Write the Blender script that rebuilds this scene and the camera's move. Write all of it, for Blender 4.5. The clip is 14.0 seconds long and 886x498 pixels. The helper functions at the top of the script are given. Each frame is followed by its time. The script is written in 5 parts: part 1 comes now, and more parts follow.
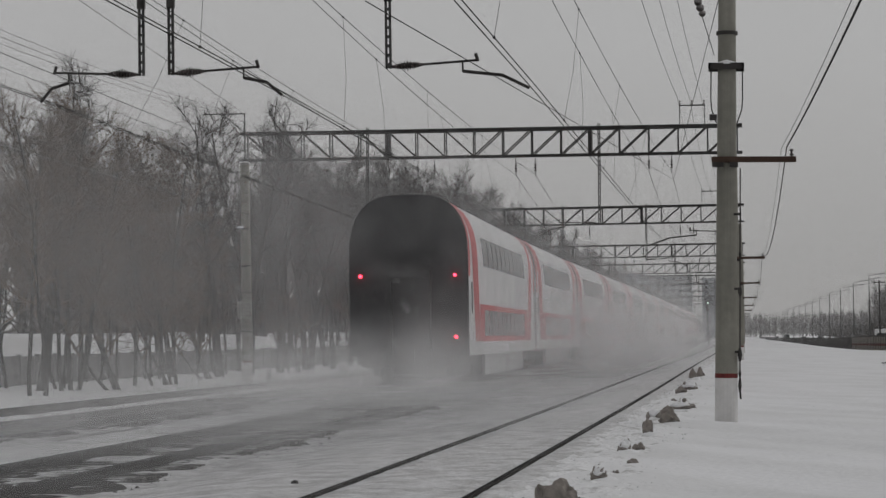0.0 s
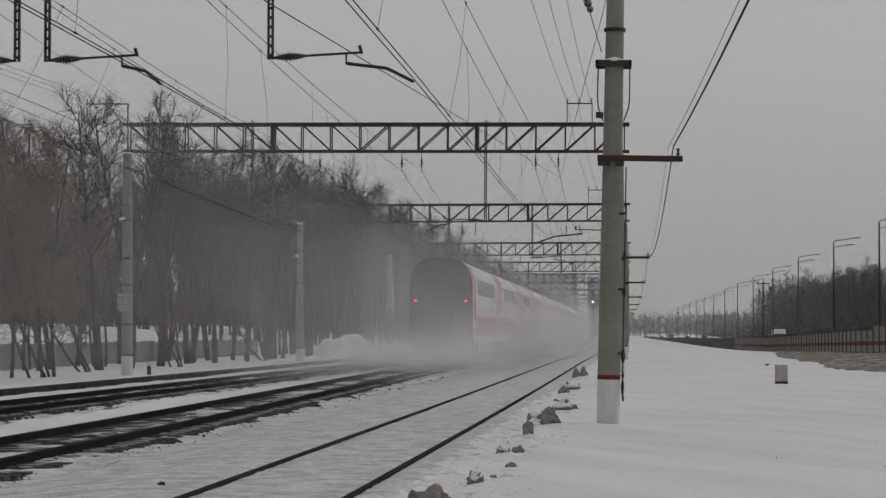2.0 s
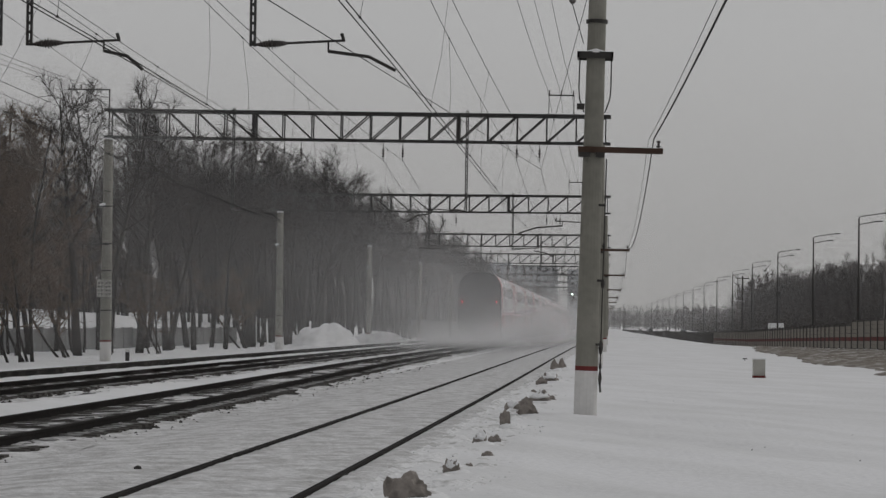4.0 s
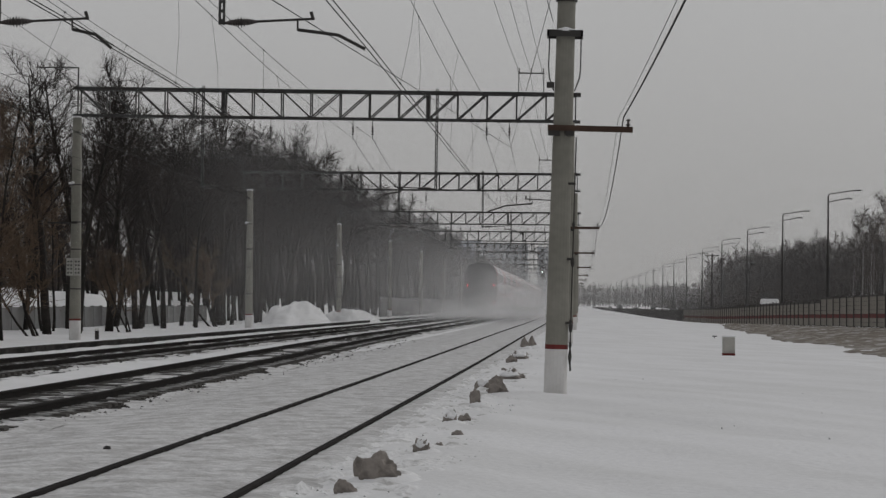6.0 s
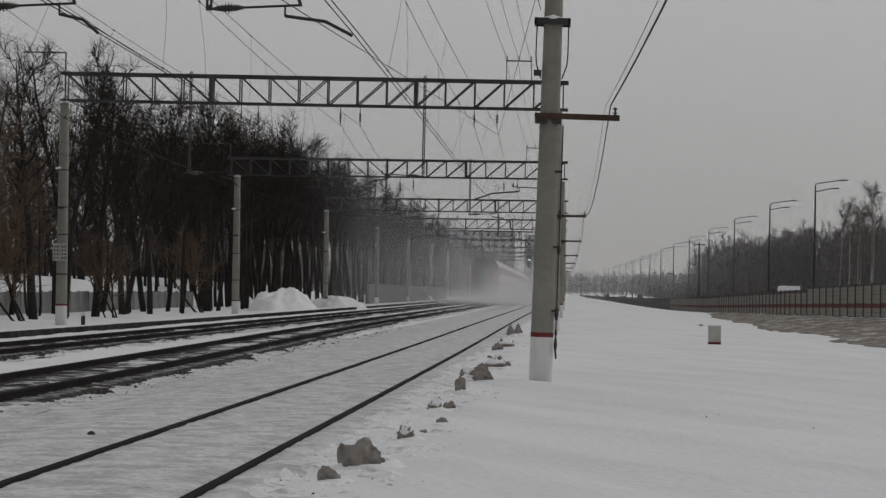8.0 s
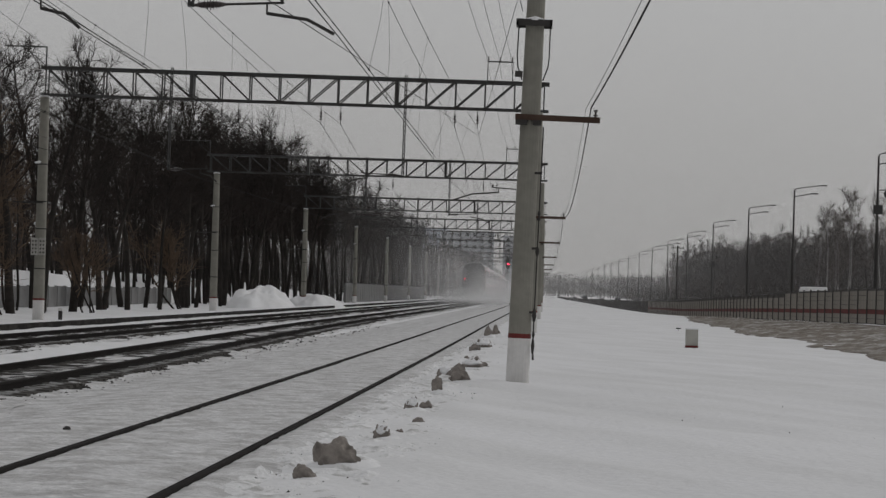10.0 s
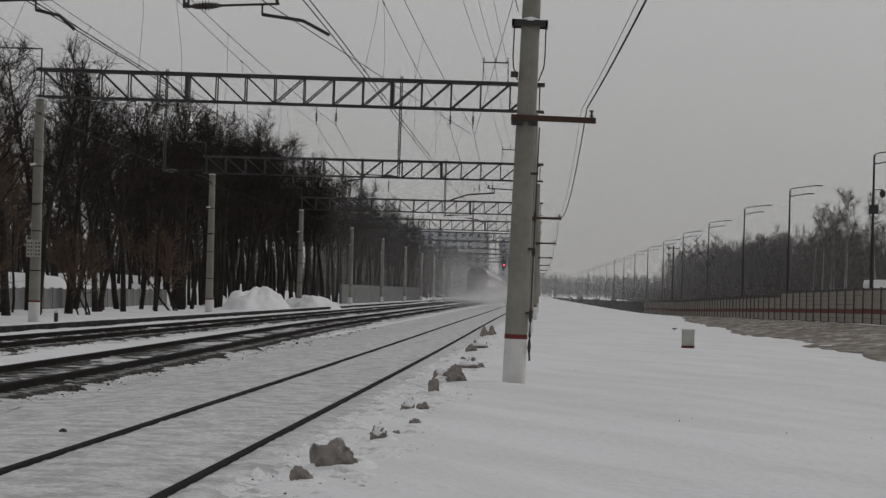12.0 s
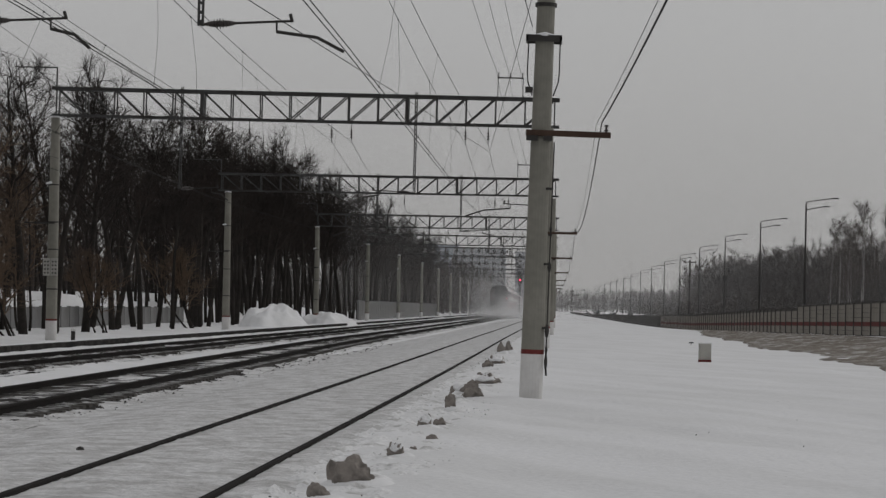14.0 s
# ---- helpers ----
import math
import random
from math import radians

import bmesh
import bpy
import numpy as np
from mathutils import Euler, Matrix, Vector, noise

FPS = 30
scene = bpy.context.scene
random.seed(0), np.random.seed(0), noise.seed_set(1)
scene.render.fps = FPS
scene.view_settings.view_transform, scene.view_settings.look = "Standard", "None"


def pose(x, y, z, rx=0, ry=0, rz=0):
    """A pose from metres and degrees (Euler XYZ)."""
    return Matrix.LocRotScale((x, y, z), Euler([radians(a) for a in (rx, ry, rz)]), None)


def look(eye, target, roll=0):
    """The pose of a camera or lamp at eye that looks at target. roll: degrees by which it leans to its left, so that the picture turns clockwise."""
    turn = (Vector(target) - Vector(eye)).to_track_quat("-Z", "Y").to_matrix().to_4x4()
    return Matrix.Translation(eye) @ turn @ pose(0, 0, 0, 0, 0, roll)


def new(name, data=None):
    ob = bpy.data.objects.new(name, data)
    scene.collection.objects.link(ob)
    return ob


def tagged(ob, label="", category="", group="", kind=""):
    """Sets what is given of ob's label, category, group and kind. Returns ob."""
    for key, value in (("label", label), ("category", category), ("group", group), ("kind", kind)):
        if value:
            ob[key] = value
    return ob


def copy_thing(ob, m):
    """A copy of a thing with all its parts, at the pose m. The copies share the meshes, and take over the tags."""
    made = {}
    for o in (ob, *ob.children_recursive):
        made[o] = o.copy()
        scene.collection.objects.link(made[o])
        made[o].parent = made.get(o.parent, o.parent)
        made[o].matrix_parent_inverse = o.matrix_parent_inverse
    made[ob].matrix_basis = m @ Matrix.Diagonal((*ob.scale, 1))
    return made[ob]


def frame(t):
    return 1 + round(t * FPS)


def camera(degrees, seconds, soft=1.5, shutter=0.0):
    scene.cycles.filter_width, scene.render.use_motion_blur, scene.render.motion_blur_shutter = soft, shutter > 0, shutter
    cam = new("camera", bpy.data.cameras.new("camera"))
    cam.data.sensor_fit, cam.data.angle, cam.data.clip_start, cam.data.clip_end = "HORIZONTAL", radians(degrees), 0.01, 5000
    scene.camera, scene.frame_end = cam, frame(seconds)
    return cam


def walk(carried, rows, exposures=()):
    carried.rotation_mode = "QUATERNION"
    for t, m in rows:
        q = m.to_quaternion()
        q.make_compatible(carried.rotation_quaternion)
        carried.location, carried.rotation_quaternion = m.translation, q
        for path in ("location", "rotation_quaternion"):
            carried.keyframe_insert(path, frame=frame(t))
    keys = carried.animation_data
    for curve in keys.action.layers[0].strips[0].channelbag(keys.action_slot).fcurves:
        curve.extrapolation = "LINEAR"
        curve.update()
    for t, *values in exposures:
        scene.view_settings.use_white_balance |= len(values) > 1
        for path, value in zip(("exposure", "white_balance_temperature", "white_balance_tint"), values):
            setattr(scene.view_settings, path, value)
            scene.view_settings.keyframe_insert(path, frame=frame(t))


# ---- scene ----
FOV = 20.67
cam = camera(FOV, 14.0, soft=1.4)
scene.cycles.transparent_max_bounces = 128
# seconds, eye (x, y, z), yaw, pitch, roll
ROWS = [
    (0, -0.04, -0.73, 1.50, 7.245, 2.126, -0.922),
    (0.5, -0.06, 0.00, 1.54, 6.028, 1.944, -0.532),
    (1, -0.04, -0.04, 1.53, 4.790, 1.916, -0.229),
    (1.5, -0.02, 0.04, 1.55, 4.586, 1.854, -0.295),
    (2, -0.02, 0.04, 1.54, 4.582, 1.996, -0.138),
    (2.2, -0.02, 0.04, 1.54, 4.490, 1.985, -0.138),
    (4.3, -0.00, 0.00, 1.51, 4.049, 1.680, 0.695),
    (4.5, -0.01, 0.03, 1.53, 3.959, 1.196, 0.693),
    (5, -0.02, 0.06, 1.53, 3.554, 1.011, 0.537),
    (5.5, -0.01, 0.04, 1.53, 3.475, 1.108, 0.436),
    (6, -0.00, 0.03, 1.53, 3.407, 1.261, 0.513),
    (6.5, 0.01, 0.01, 1.54, 3.301, 1.200, 0.798),
    (7, 0.01, 0.03, 1.53, 3.125, 1.024, 0.644),
    (7.5, 0.02, 0.04, 1.53, 3.036, 0.870, 0.711),
    (8, 0.02, 0.03, 1.53, 3.105, 0.966, 0.844),
    (10.5, 0.02, 0.04, 1.53, 2.537, 0.975, 1.707),
    (11, 0.03, 0.05, 1.53, 2.392, 0.862, 1.437),
    (11.5, 0.03, 0.04, 1.53, 2.473, 0.836, 1.469),
    (12, 0.01, 0.08, 1.53, 2.501, 0.999, 1.478),
    (12.5, 0.02, 0.07, 1.53, 2.512, 1.159, 1.479),
    (13, 0.02, 0.03, 1.53, 2.694, 1.358, 1.317),
    (13.5, 0.02, 0.07, 1.53, 2.786, 1.319, 0.925),
    (14, 0.02, 0.06, 1.53, 2.893, 1.361, 1.083),
]
walk(cam, [(t, pose(x, y, z) @ pose(0, 0, 0, 0, 0, yaw) @ pose(0, 0, 0, 90 + pitch) @ pose(0, 0, 0, 0, 0, roll))
           for t, x, y, z, yaw, pitch, roll in ROWS])

# ---- world and light: a closed winter overcast ----
world = bpy.data.worlds.new("overcast")
scene.world = world
world.use_nodes = True
wt = world.node_tree
wt.nodes.clear()
w_out = wt.nodes.new("ShaderNodeOutputWorld")
w_bg = wt.nodes.new("ShaderNodeBackground")
w_sky = wt.nodes.new("ShaderNodeTexSky")
w_sky.sky_type = "NISHITA"
w_sky.sun_disc = False
w_sky.sun_elevation = radians(22)
w_sky.sun_rotation = radians(60)
w_sky.dust_density = 4.0
w_hsv = wt.nodes.new("ShaderNodeHueSaturation")
w_hsv.inputs["Saturation"].default_value = 0.05
w_hsv.inputs["Value"].default_value = 0.1
w_co = wt.nodes.new("ShaderNodeTexCoord")
w_sep = wt.nodes.new("ShaderNodeSeparateXYZ")
w_ramp = wt.nodes.new("ShaderNodeValToRGB")
w_ramp.color_ramp.elements[0].position = 0.0
w_ramp.color_ramp.elements[0].color = (0.345, 0.339, 0.331, 1)
w_ramp.color_ramp.elements[1].position = 1.0
w_ramp.color_ramp.elements[1].color = (0.43, 0.432, 0.438, 1)
w_mid = w_ramp.color_ramp.elements.new(0.12)
w_mid.color = (0.42, 0.419, 0.42, 1)
w_noise = wt.nodes.new("ShaderNodeTexNoise")
w_noise.inputs["Scale"].default_value = 2.2
w_noise.inputs["Detail"].default_value = 4
w_map = wt.nodes.new("ShaderNodeMapRange")
w_map.inputs["To Min"].default_value = 0.93
w_map.inputs["To Max"].default_value = 1.07
w_mul = wt.nodes.new("ShaderNodeMix")
w_mul.data_type, w_mul.blend_type = "RGBA", "MULTIPLY"
w_mul.inputs["Factor"].default_value = 1.0
w_mix = wt.nodes.new("ShaderNodeMix")
w_mix.data_type = "RGBA"
w_mix.inputs["Factor"].default_value = 0.9
wt.links.new(w_co.outputs["Generated"], w_sep.inputs[0])
wt.links.new(w_sep.outputs["Z"], w_ramp.inputs["Fac"])
wt.links.new(w_co.outputs["Generated"], w_noise.inputs["Vector"])
wt.links.new(w_noise.outputs["Fac"], w_map.inputs["Value"])
wt.links.new(w_ramp.outputs["Color"], w_mul.inputs[6])
wt.links.new(w_map.outputs["Result"], w_mul.inputs[7])
wt.links.new(w_sky.outputs["Color"], w_hsv.inputs["Color"])
wt.links.new(w_hsv.outputs["Color"], w_mix.inputs[6])
wt.links.new(w_mul.outputs[2], w_mix.inputs[7])
wt.links.new(w_mix.outputs[2], w_bg.inputs["Color"])
wt.links.new(w_bg.outputs["Background"], w_out.inputs["Surface"])
w_bg.inputs["Strength"].default_value = 1.0

sun = new("sun", bpy.data.lights.new("sun", "SUN"))
sun.data.energy = 0.45
sun.data.angle = radians(16)
sun.data.color = (1.0, 0.97, 0.93)
sun.matrix_world = look((70, 45, 34), (0, 0, 0))


# ---- materials ----
def material(name, colour, rough=0.8, metal=0.0, scale=6.0, vary=0.25, bump=0.3, coarse=0.35, second=None, spread=(0.45, 0.6), depth=0.02, spec=0.2, streak=None):
    """A surface with grain, stains at a second scale and a fine relief."""
    m = bpy.data.materials.new(name)
    m.use_nodes = True
    nt = m.node_tree
    b = nt.nodes["Principled BSDF"]
    b.inputs["Roughness"].default_value = rough
    b.inputs["Metallic"].default_value = metal
    b.inputs["Specular IOR Level"].default_value = spec if rough > 0.5 else 0.5
    co = nt.nodes.new("ShaderNodeTexCoord")
    n1 = nt.nodes.new("ShaderNodeTexNoise")
    n1.inputs["Scale"].default_value = scale
    n1.inputs["Detail"].default_value = 8
    n2 = nt.nodes.new("ShaderNodeTexNoise")
    n2.inputs["Scale"].default_value = coarse
    n2.inputs["Detail"].default_value = 5
    nt.links.new(co.outputs["Object"], n1.inputs["Vector"])
    if streak:
        # streaks drawn out along the wind, imitating the ripples' light and shade in colour
        turn = nt.nodes.new("ShaderNodeMapping")
        turn.inputs["Rotation"].default_value = (0, 0, radians(streak[0]))
        size = nt.nodes.new("ShaderNodeMapping")
        size.inputs["Scale"].default_value = (streak[1], streak[2], 1)
        nt.links.new(co.outputs["Object"], turn.inputs["Vector"])
        nt.links.new(turn.outputs[0], size.inputs["Vector"])
        nt.links.new(size.outputs[0], n2.inputs["Vector"])
    else:
        nt.links.new(co.outputs["Object"], n2.inputs["Vector"])
    r1 = nt.nodes.new("ShaderNodeMapRange")
    r1.inputs["To Min"].default_value, r1.inputs["To Max"].default_value = 1 - vary, 1 + vary
    nt.links.new(n1.outputs["Fac"], r1.inputs["Value"])
    mix = nt.nodes.new("ShaderNodeMix")
    mix.data_type = "RGBA"
    mix.inputs[6].default_value = (*colour, 1)
    mix.inputs[7].default_value = (*(second or [c * 0.8 for c in colour]), 1)
    ramp = nt.nodes.new("ShaderNodeValToRGB")
    ramp.color_ramp.elements[0].position, ramp.color_ramp.elements[1].position = spread
    nt.links.new(n2.outputs["Fac"], ramp.inputs["Fac"])
    nt.links.new(ramp.outputs["Color"], mix.inputs["Factor"])
    mul = nt.nodes.new("ShaderNodeMix")
    mul.data_type, mul.blend_type = "RGBA", "MULTIPLY"
    mul.inputs["Factor"].default_value = 1.0
    nt.links.new(mix.outputs[2], mul.inputs[6])
    nt.links.new(r1.outputs["Result"], mul.inputs[7])
    nt.links.new(mul.outputs[2], b.inputs["Base Color"])
    bp = nt.nodes.new("ShaderNodeBump")
    bp.inputs["Strength"].default_value = bump
    bp.inputs["Distance"].default_value = depth
    nt.links.new(n1.outputs["Fac"], bp.inputs["Height"])
    nt.links.new(bp.outputs["Normal"], b.inputs["Normal"])
    return m


def glow(name, colour, strength):
    m = bpy.data.materials.new(name)
    m.use_nodes = True
    b = m.node_tree.nodes["Principled BSDF"]
    b.inputs["Base Color"].default_value = (*colour, 1)
    b.inputs["Emission Color"].default_value = (*colour, 1)
    b.inputs["Emission Strength"].default_value = strength
    return m


def veil(name, share, up=(2.0, 6.0), along=(-30, 0, 60, 120), side=(-99, -98, 98, 99), grain=(0.25, 0.1, 0.4), foot=None, low=0.25):
    """Airborne snow, and the imitated far haze, that thins out with height, along its length and to its sides, in
    drifting swirls.
    """
    m = bpy.data.materials.new(name)
    m.use_nodes = True
    nt = m.node_tree
    nt.nodes.clear()
    out = nt.nodes.new("ShaderNodeOutputMaterial")
    clear = nt.nodes.new("ShaderNodeBsdfTransparent")
    dif = nt.nodes.new("ShaderNodeBsdfDiffuse")
    dif.inputs["Color"].default_value = (0.86, 0.86, 0.865, 1)
    tra = nt.nodes.new("ShaderNodeBsdfTranslucent")
    tra.inputs["Color"].default_value = (0.86, 0.86, 0.865, 1)
    both = nt.nodes.new("ShaderNodeMixShader")
    nt.links.new(dif.outputs[0], both.inputs[1])
    nt.links.new(tra.outputs[0], both.inputs[2])
    co = nt.nodes.new("ShaderNodeTexCoord")
    sep = nt.nodes.new("ShaderNodeSeparateXYZ")
    nt.links.new(co.outputs["Object"], sep.inputs[0])
    mp = nt.nodes.new("ShaderNodeMapping")
    mp.inputs["Scale"].default_value = grain
    nt.links.new(co.outputs["Object"], mp.inputs["Vector"])
    nz = nt.nodes.new("ShaderNodeTexNoise")
    nz.inputs["Scale"].default_value = 1.0
    nz.inputs["Detail"].default_value = 5
    nz.inputs["Distortion"].default_value = 0.6
    nt.links.new(mp.outputs[0], nz.inputs["Vector"])

    def fall(source, a, b, u, v):
        r = nt.nodes.new("ShaderNodeMapRange")
        r.interpolation_type = "SMOOTHERSTEP"
        r.inputs["From Min"].default_value, r.inputs["From Max"].default_value = a, b
        r.inputs["To Min"].default_value, r.inputs["To Max"].default_value = u, v
        nt.links.new(source, r.inputs["Value"])
        return r.outputs["Result"]

    factors = [fall(nz.outputs["Fac"], 0.3, 0.68, low, 1.0), fall(sep.outputs["Z"], up[0], up[1], 1, 0),
               fall(sep.outputs["Y"], along[0], along[1], 0, 1), fall(sep.outputs["Y"], along[2], along[3], 1, 0),
               fall(sep.outputs["X"], side[0], side[1], 0, 1), fall(sep.outputs["X"], side[2], side[3], 1, 0)]
    if foot:
        factors.append(fall(sep.outputs["Z"], foot[0], foot[1], 0, 1))
    total = None
    for fct in factors:
        mu = nt.nodes.new("ShaderNodeMath")
        mu.operation = "MULTIPLY"
        mu.inputs[1].default_value = share
        nt.links.new(fct, mu.inputs[0])
        if total is not None:
            nt.links.new(total, mu.inputs[1])
        total = mu.outputs[0]
    mix = nt.nodes.new("ShaderNodeMixShader")
    nt.links.new(total, mix.inputs[0])
    nt.links.new(clear.outputs[0], mix.inputs[1])
    nt.links.new(both.outputs[0], mix.inputs[2])
    nt.links.new(mix.outputs[0], out.inputs["Surface"])
    return m


# the streaked second colour paints shading onto the snow's wind ripples
SNOW = material("snow", (0.79, 0.79, 0.805), 0.8, scale=9, vary=0.07, bump=0.5, coarse=1.0, second=(0.715, 0.715, 0.722), spread=(0.38, 0.68), depth=0.04, spec=0.1, streak=(-24, 0.75, 0.11))
DIRTY_SNOW = material("trodden_snow", (0.66, 0.658, 0.665), 0.85, scale=11, vary=0.42, bump=1.0, coarse=2.2, second=(0.48, 0.474, 0.475), spread=(0.42, 0.62), spec=0.1, depth=0.05)
CRUST = material("crusted_snow", (0.80, 0.80, 0.81), 0.85, scale=14, vary=0.22, bump=0.9, coarse=3.2, second=(0.50, 0.495, 0.49), spread=(0.50, 0.64), spec=0.1, depth=0.04)
BALLAST = material("ballast", (0.045, 0.042, 0.04), 0.95, scale=9, vary=0.6, bump=1.0, coarse=1.9, second=(0.55, 0.55, 0.56), spread=(0.57, 0.62), spec=0.03, depth=0.05)
STONE = material("ballast_stone", (0.065, 0.06, 0.056), 0.9, scale=12, vary=0.4, bump=0.6, coarse=3)
ROCK = material("rough_stone", (0.25, 0.225, 0.205), 0.9, scale=14, vary=0.4, bump=0.9, coarse=5, second=(0.14, 0.126, 0.115))
RAIL = material("rail_steel", (0.020, 0.018, 0.017), 0.85, 0.0, scale=18, vary=0.3, bump=0.2, coarse=1.2, spec=0.06)
KERB = material("wet_dark_edge", (0.020, 0.019, 0.018), 0.9, scale=6, vary=0.4, bump=0.6, coarse=1.5, second=(0.04, 0.038, 0.036), spec=0.04)
SLEEPER = material("sleeper_concrete", (0.09, 0.085, 0.08), 0.9, scale=8, vary=0.3, bump=0.5, coarse=1.5, second=(0.45, 0.45, 0.45), spread=(0.56, 0.63), spec=0.03)
CONCRETE = material("weathered_concrete", (0.25, 0.242, 0.212), 0.9, scale=7, vary=0.18, bump=0.35, coarse=0.9, second=(0.185, 0.18, 0.155), spread=(0.35, 0.7))
WHITEWASH = material("white_paint", (0.62, 0.61, 0.60), 0.85, scale=9, vary=0.14, bump=0.3, coarse=2.0, second=(0.48, 0.47, 0.46), spread=(0.45, 0.75))
RED_PAINT = material("red_paint", (0.15, 0.032, 0.030), 0.7, scale=9, vary=0.2, bump=0.2, coarse=3)
STEEL = material("galvanised_steel", (0.062, 0.062, 0.062), 0.75, 0.1, scale=6, vary=0.3, bump=0.2, coarse=0.8, second=(0.045, 0.042, 0.04))
DARK_STEEL = material("dark_steel", (0.055, 0.052, 0.05), 0.65, 0.3, scale=8, vary=0.25, bump=0.2, coarse=1.2)
RUST = material("rusty_steel", (0.085, 0.055, 0.042), 0.85, 0.2, scale=8, vary=0.3, bump=0.3, coarse=1.2)
WIRE = material("weathered_wire", (0.025, 0.024, 0.023), 0.85, scale=3, vary=0.1, bump=0.0, spec=0.05)
PORCELAIN = material("brown_porcelain", (0.05, 0.04, 0.038), 0.3, scale=9, vary=0.15, bump=0.05)
BARK = material("dark_bark", (0.030, 0.027, 0.025), 0.95, scale=5, vary=0.35, bump=0.7, coarse=0.6, second=(0.044, 0.039, 0.035), spec=0.05)
TWIG = material("dark_twigs", (0.032, 0.028, 0.026), 0.95, scale=3, vary=0.3, bump=0.0, coarse=0.4, second=(0.046, 0.038, 0.034), spec=0.05)
WOOD_TWIG = material("forest_twigs", (0.062, 0.055, 0.052), 0.95, scale=3, vary=0.3, bump=0.0, coarse=0.15, second=(0.085, 0.073, 0.067), spec=0.05)
BROWN_TWIG = material("brown_twigs", (0.12, 0.085, 0.06), 0.95, scale=3, vary=0.3, bump=0.0, coarse=0.4, second=(0.085, 0.062, 0.047))
BIRCH_BARK = material("birch_bark", (0.22, 0.213, 0.20), 0.9, scale=4, vary=0.4, bump=0.4, coarse=1.5, second=(0.10, 0.09, 0.085), spread=(0.5, 0.62))
BIRCH_TWIG = material("birch_twigs", (0.085, 0.072, 0.066), 0.95, scale=3, vary=0.3, bump=0.0, coarse=0.4)
EARTH = material("bare_earth", (0.19, 0.165, 0.14), 0.95, scale=7, vary=0.65, bump=1.0, coarse=0.9, second=(0.40, 0.385, 0.37), spread=(0.47, 0.66), depth=0.08)
FENCE = material("fence_paint", (0.085, 0.08, 0.076), 0.8, scale=6, vary=0.25, bump=0.2, coarse=0.8)
WALL_GREY = material("grey_slab", (0.20, 0.20, 0.20), 0.9, scale=4, vary=0.15, bump=0.3, coarse=0.4, second=(0.15, 0.148, 0.145))
CAR_WHITE = material("carriage_grey", (0.56, 0.56, 0.57), 0.45, scale=4, vary=0.06, bump=0.05, coarse=0.5, second=(0.42, 0.42, 0.43), spread=(0.4, 0.75))
CAR_RED = material("carriage_red", (0.46, 0.05, 0.06), 0.45, scale=4, vary=0.1, bump=0.05, coarse=0.5, second=(0.36, 0.06, 0.065), spread=(0.4, 0.75))
CAR_END = material("carriage_end_grime", (0.035, 0.036, 0.038), 0.8, scale=5, vary=0.3, bump=0.2, coarse=0.7, second=(0.06, 0.06, 0.062))
CAR_ROOF = material("carriage_roof", (0.36, 0.36, 0.37), 0.6, scale=4, vary=0.1, bump=0.05, coarse=0.4)
CAR_UNDER = material("carriage_underframe", (0.05, 0.05, 0.052), 0.8, scale=8, vary=0.3, bump=0.3, coarse=1.5, second=(0.3, 0.3, 0.3), spread=(0.55, 0.75))
GLASS = material("tinted_glass", (0.03, 0.033, 0.036), 0.12, scale=1, vary=0.1, bump=0.0)
CAR_GLASS = material("carriage_glass", (0.17, 0.175, 0.18), 0.25, scale=2, vary=0.2, bump=0.0, coarse=0.6)
FACADE = material("facade_panel", (0.27, 0.28, 0.30), 0.85, scale=0.5, vary=0.08, bump=0.1, coarse=0.05)
FACADE_BLUE = material("facade_panel_blue", (0.25, 0.275, 0.32), 0.85, scale=0.5, vary=0.08, bump=0.1, coarse=0.05)
VAN_WHITE = material("vehicle_white", (0.75, 0.75, 0.75), 0.35, scale=3, vary=0.04, bump=0.0, coarse=0.5)
CAR_DARK = material("vehicle_dark", (0.05, 0.055, 0.06), 0.3, scale=3, vary=0.08, bump=0.0)
RUBBER = material("tyre_rubber", (0.03, 0.03, 0.03), 0.9, scale=9, vary=0.2, bump=0.2)
ASPHALT = material("wet_asphalt", (0.07, 0.07, 0.07), 0.8, scale=6, vary=0.25, bump=0.3, coarse=0.3, second=(0.16, 0.16, 0.16), spread=(0.5, 0.7))
BOX_WHITE = material("box_paint", (0.40, 0.39, 0.36), 0.6, scale=7, vary=0.08, bump=0.1, coarse=2)
TAIL_RED = glow("tail_light_red", (1.0, 0.03, 0.06), 8)
SIGNAL_RED = glow("signal_red", (1.0, 0.02, 0.05), 12)
HEAD_WHITE = glow("head_light", (1.0, 0.95, 0.85), 9)
SIGNAL_WHITE = glow("signal_white", (0.75, 1.0, 0.85), 5)
BEIGE = material("beige_slat", (0.27, 0.25, 0.22), 0.85, scale=6, vary=0.3, bump=0.3, coarse=0.7, second=(0.20, 0.185, 0.165), spread=(0.45, 0.65))
RED_SLAT = material("red_slat", (0.15, 0.04, 0.038), 0.85, scale=6, vary=0.3, bump=0.3, coarse=0.7, second=(0.12, 0.05, 0.045))


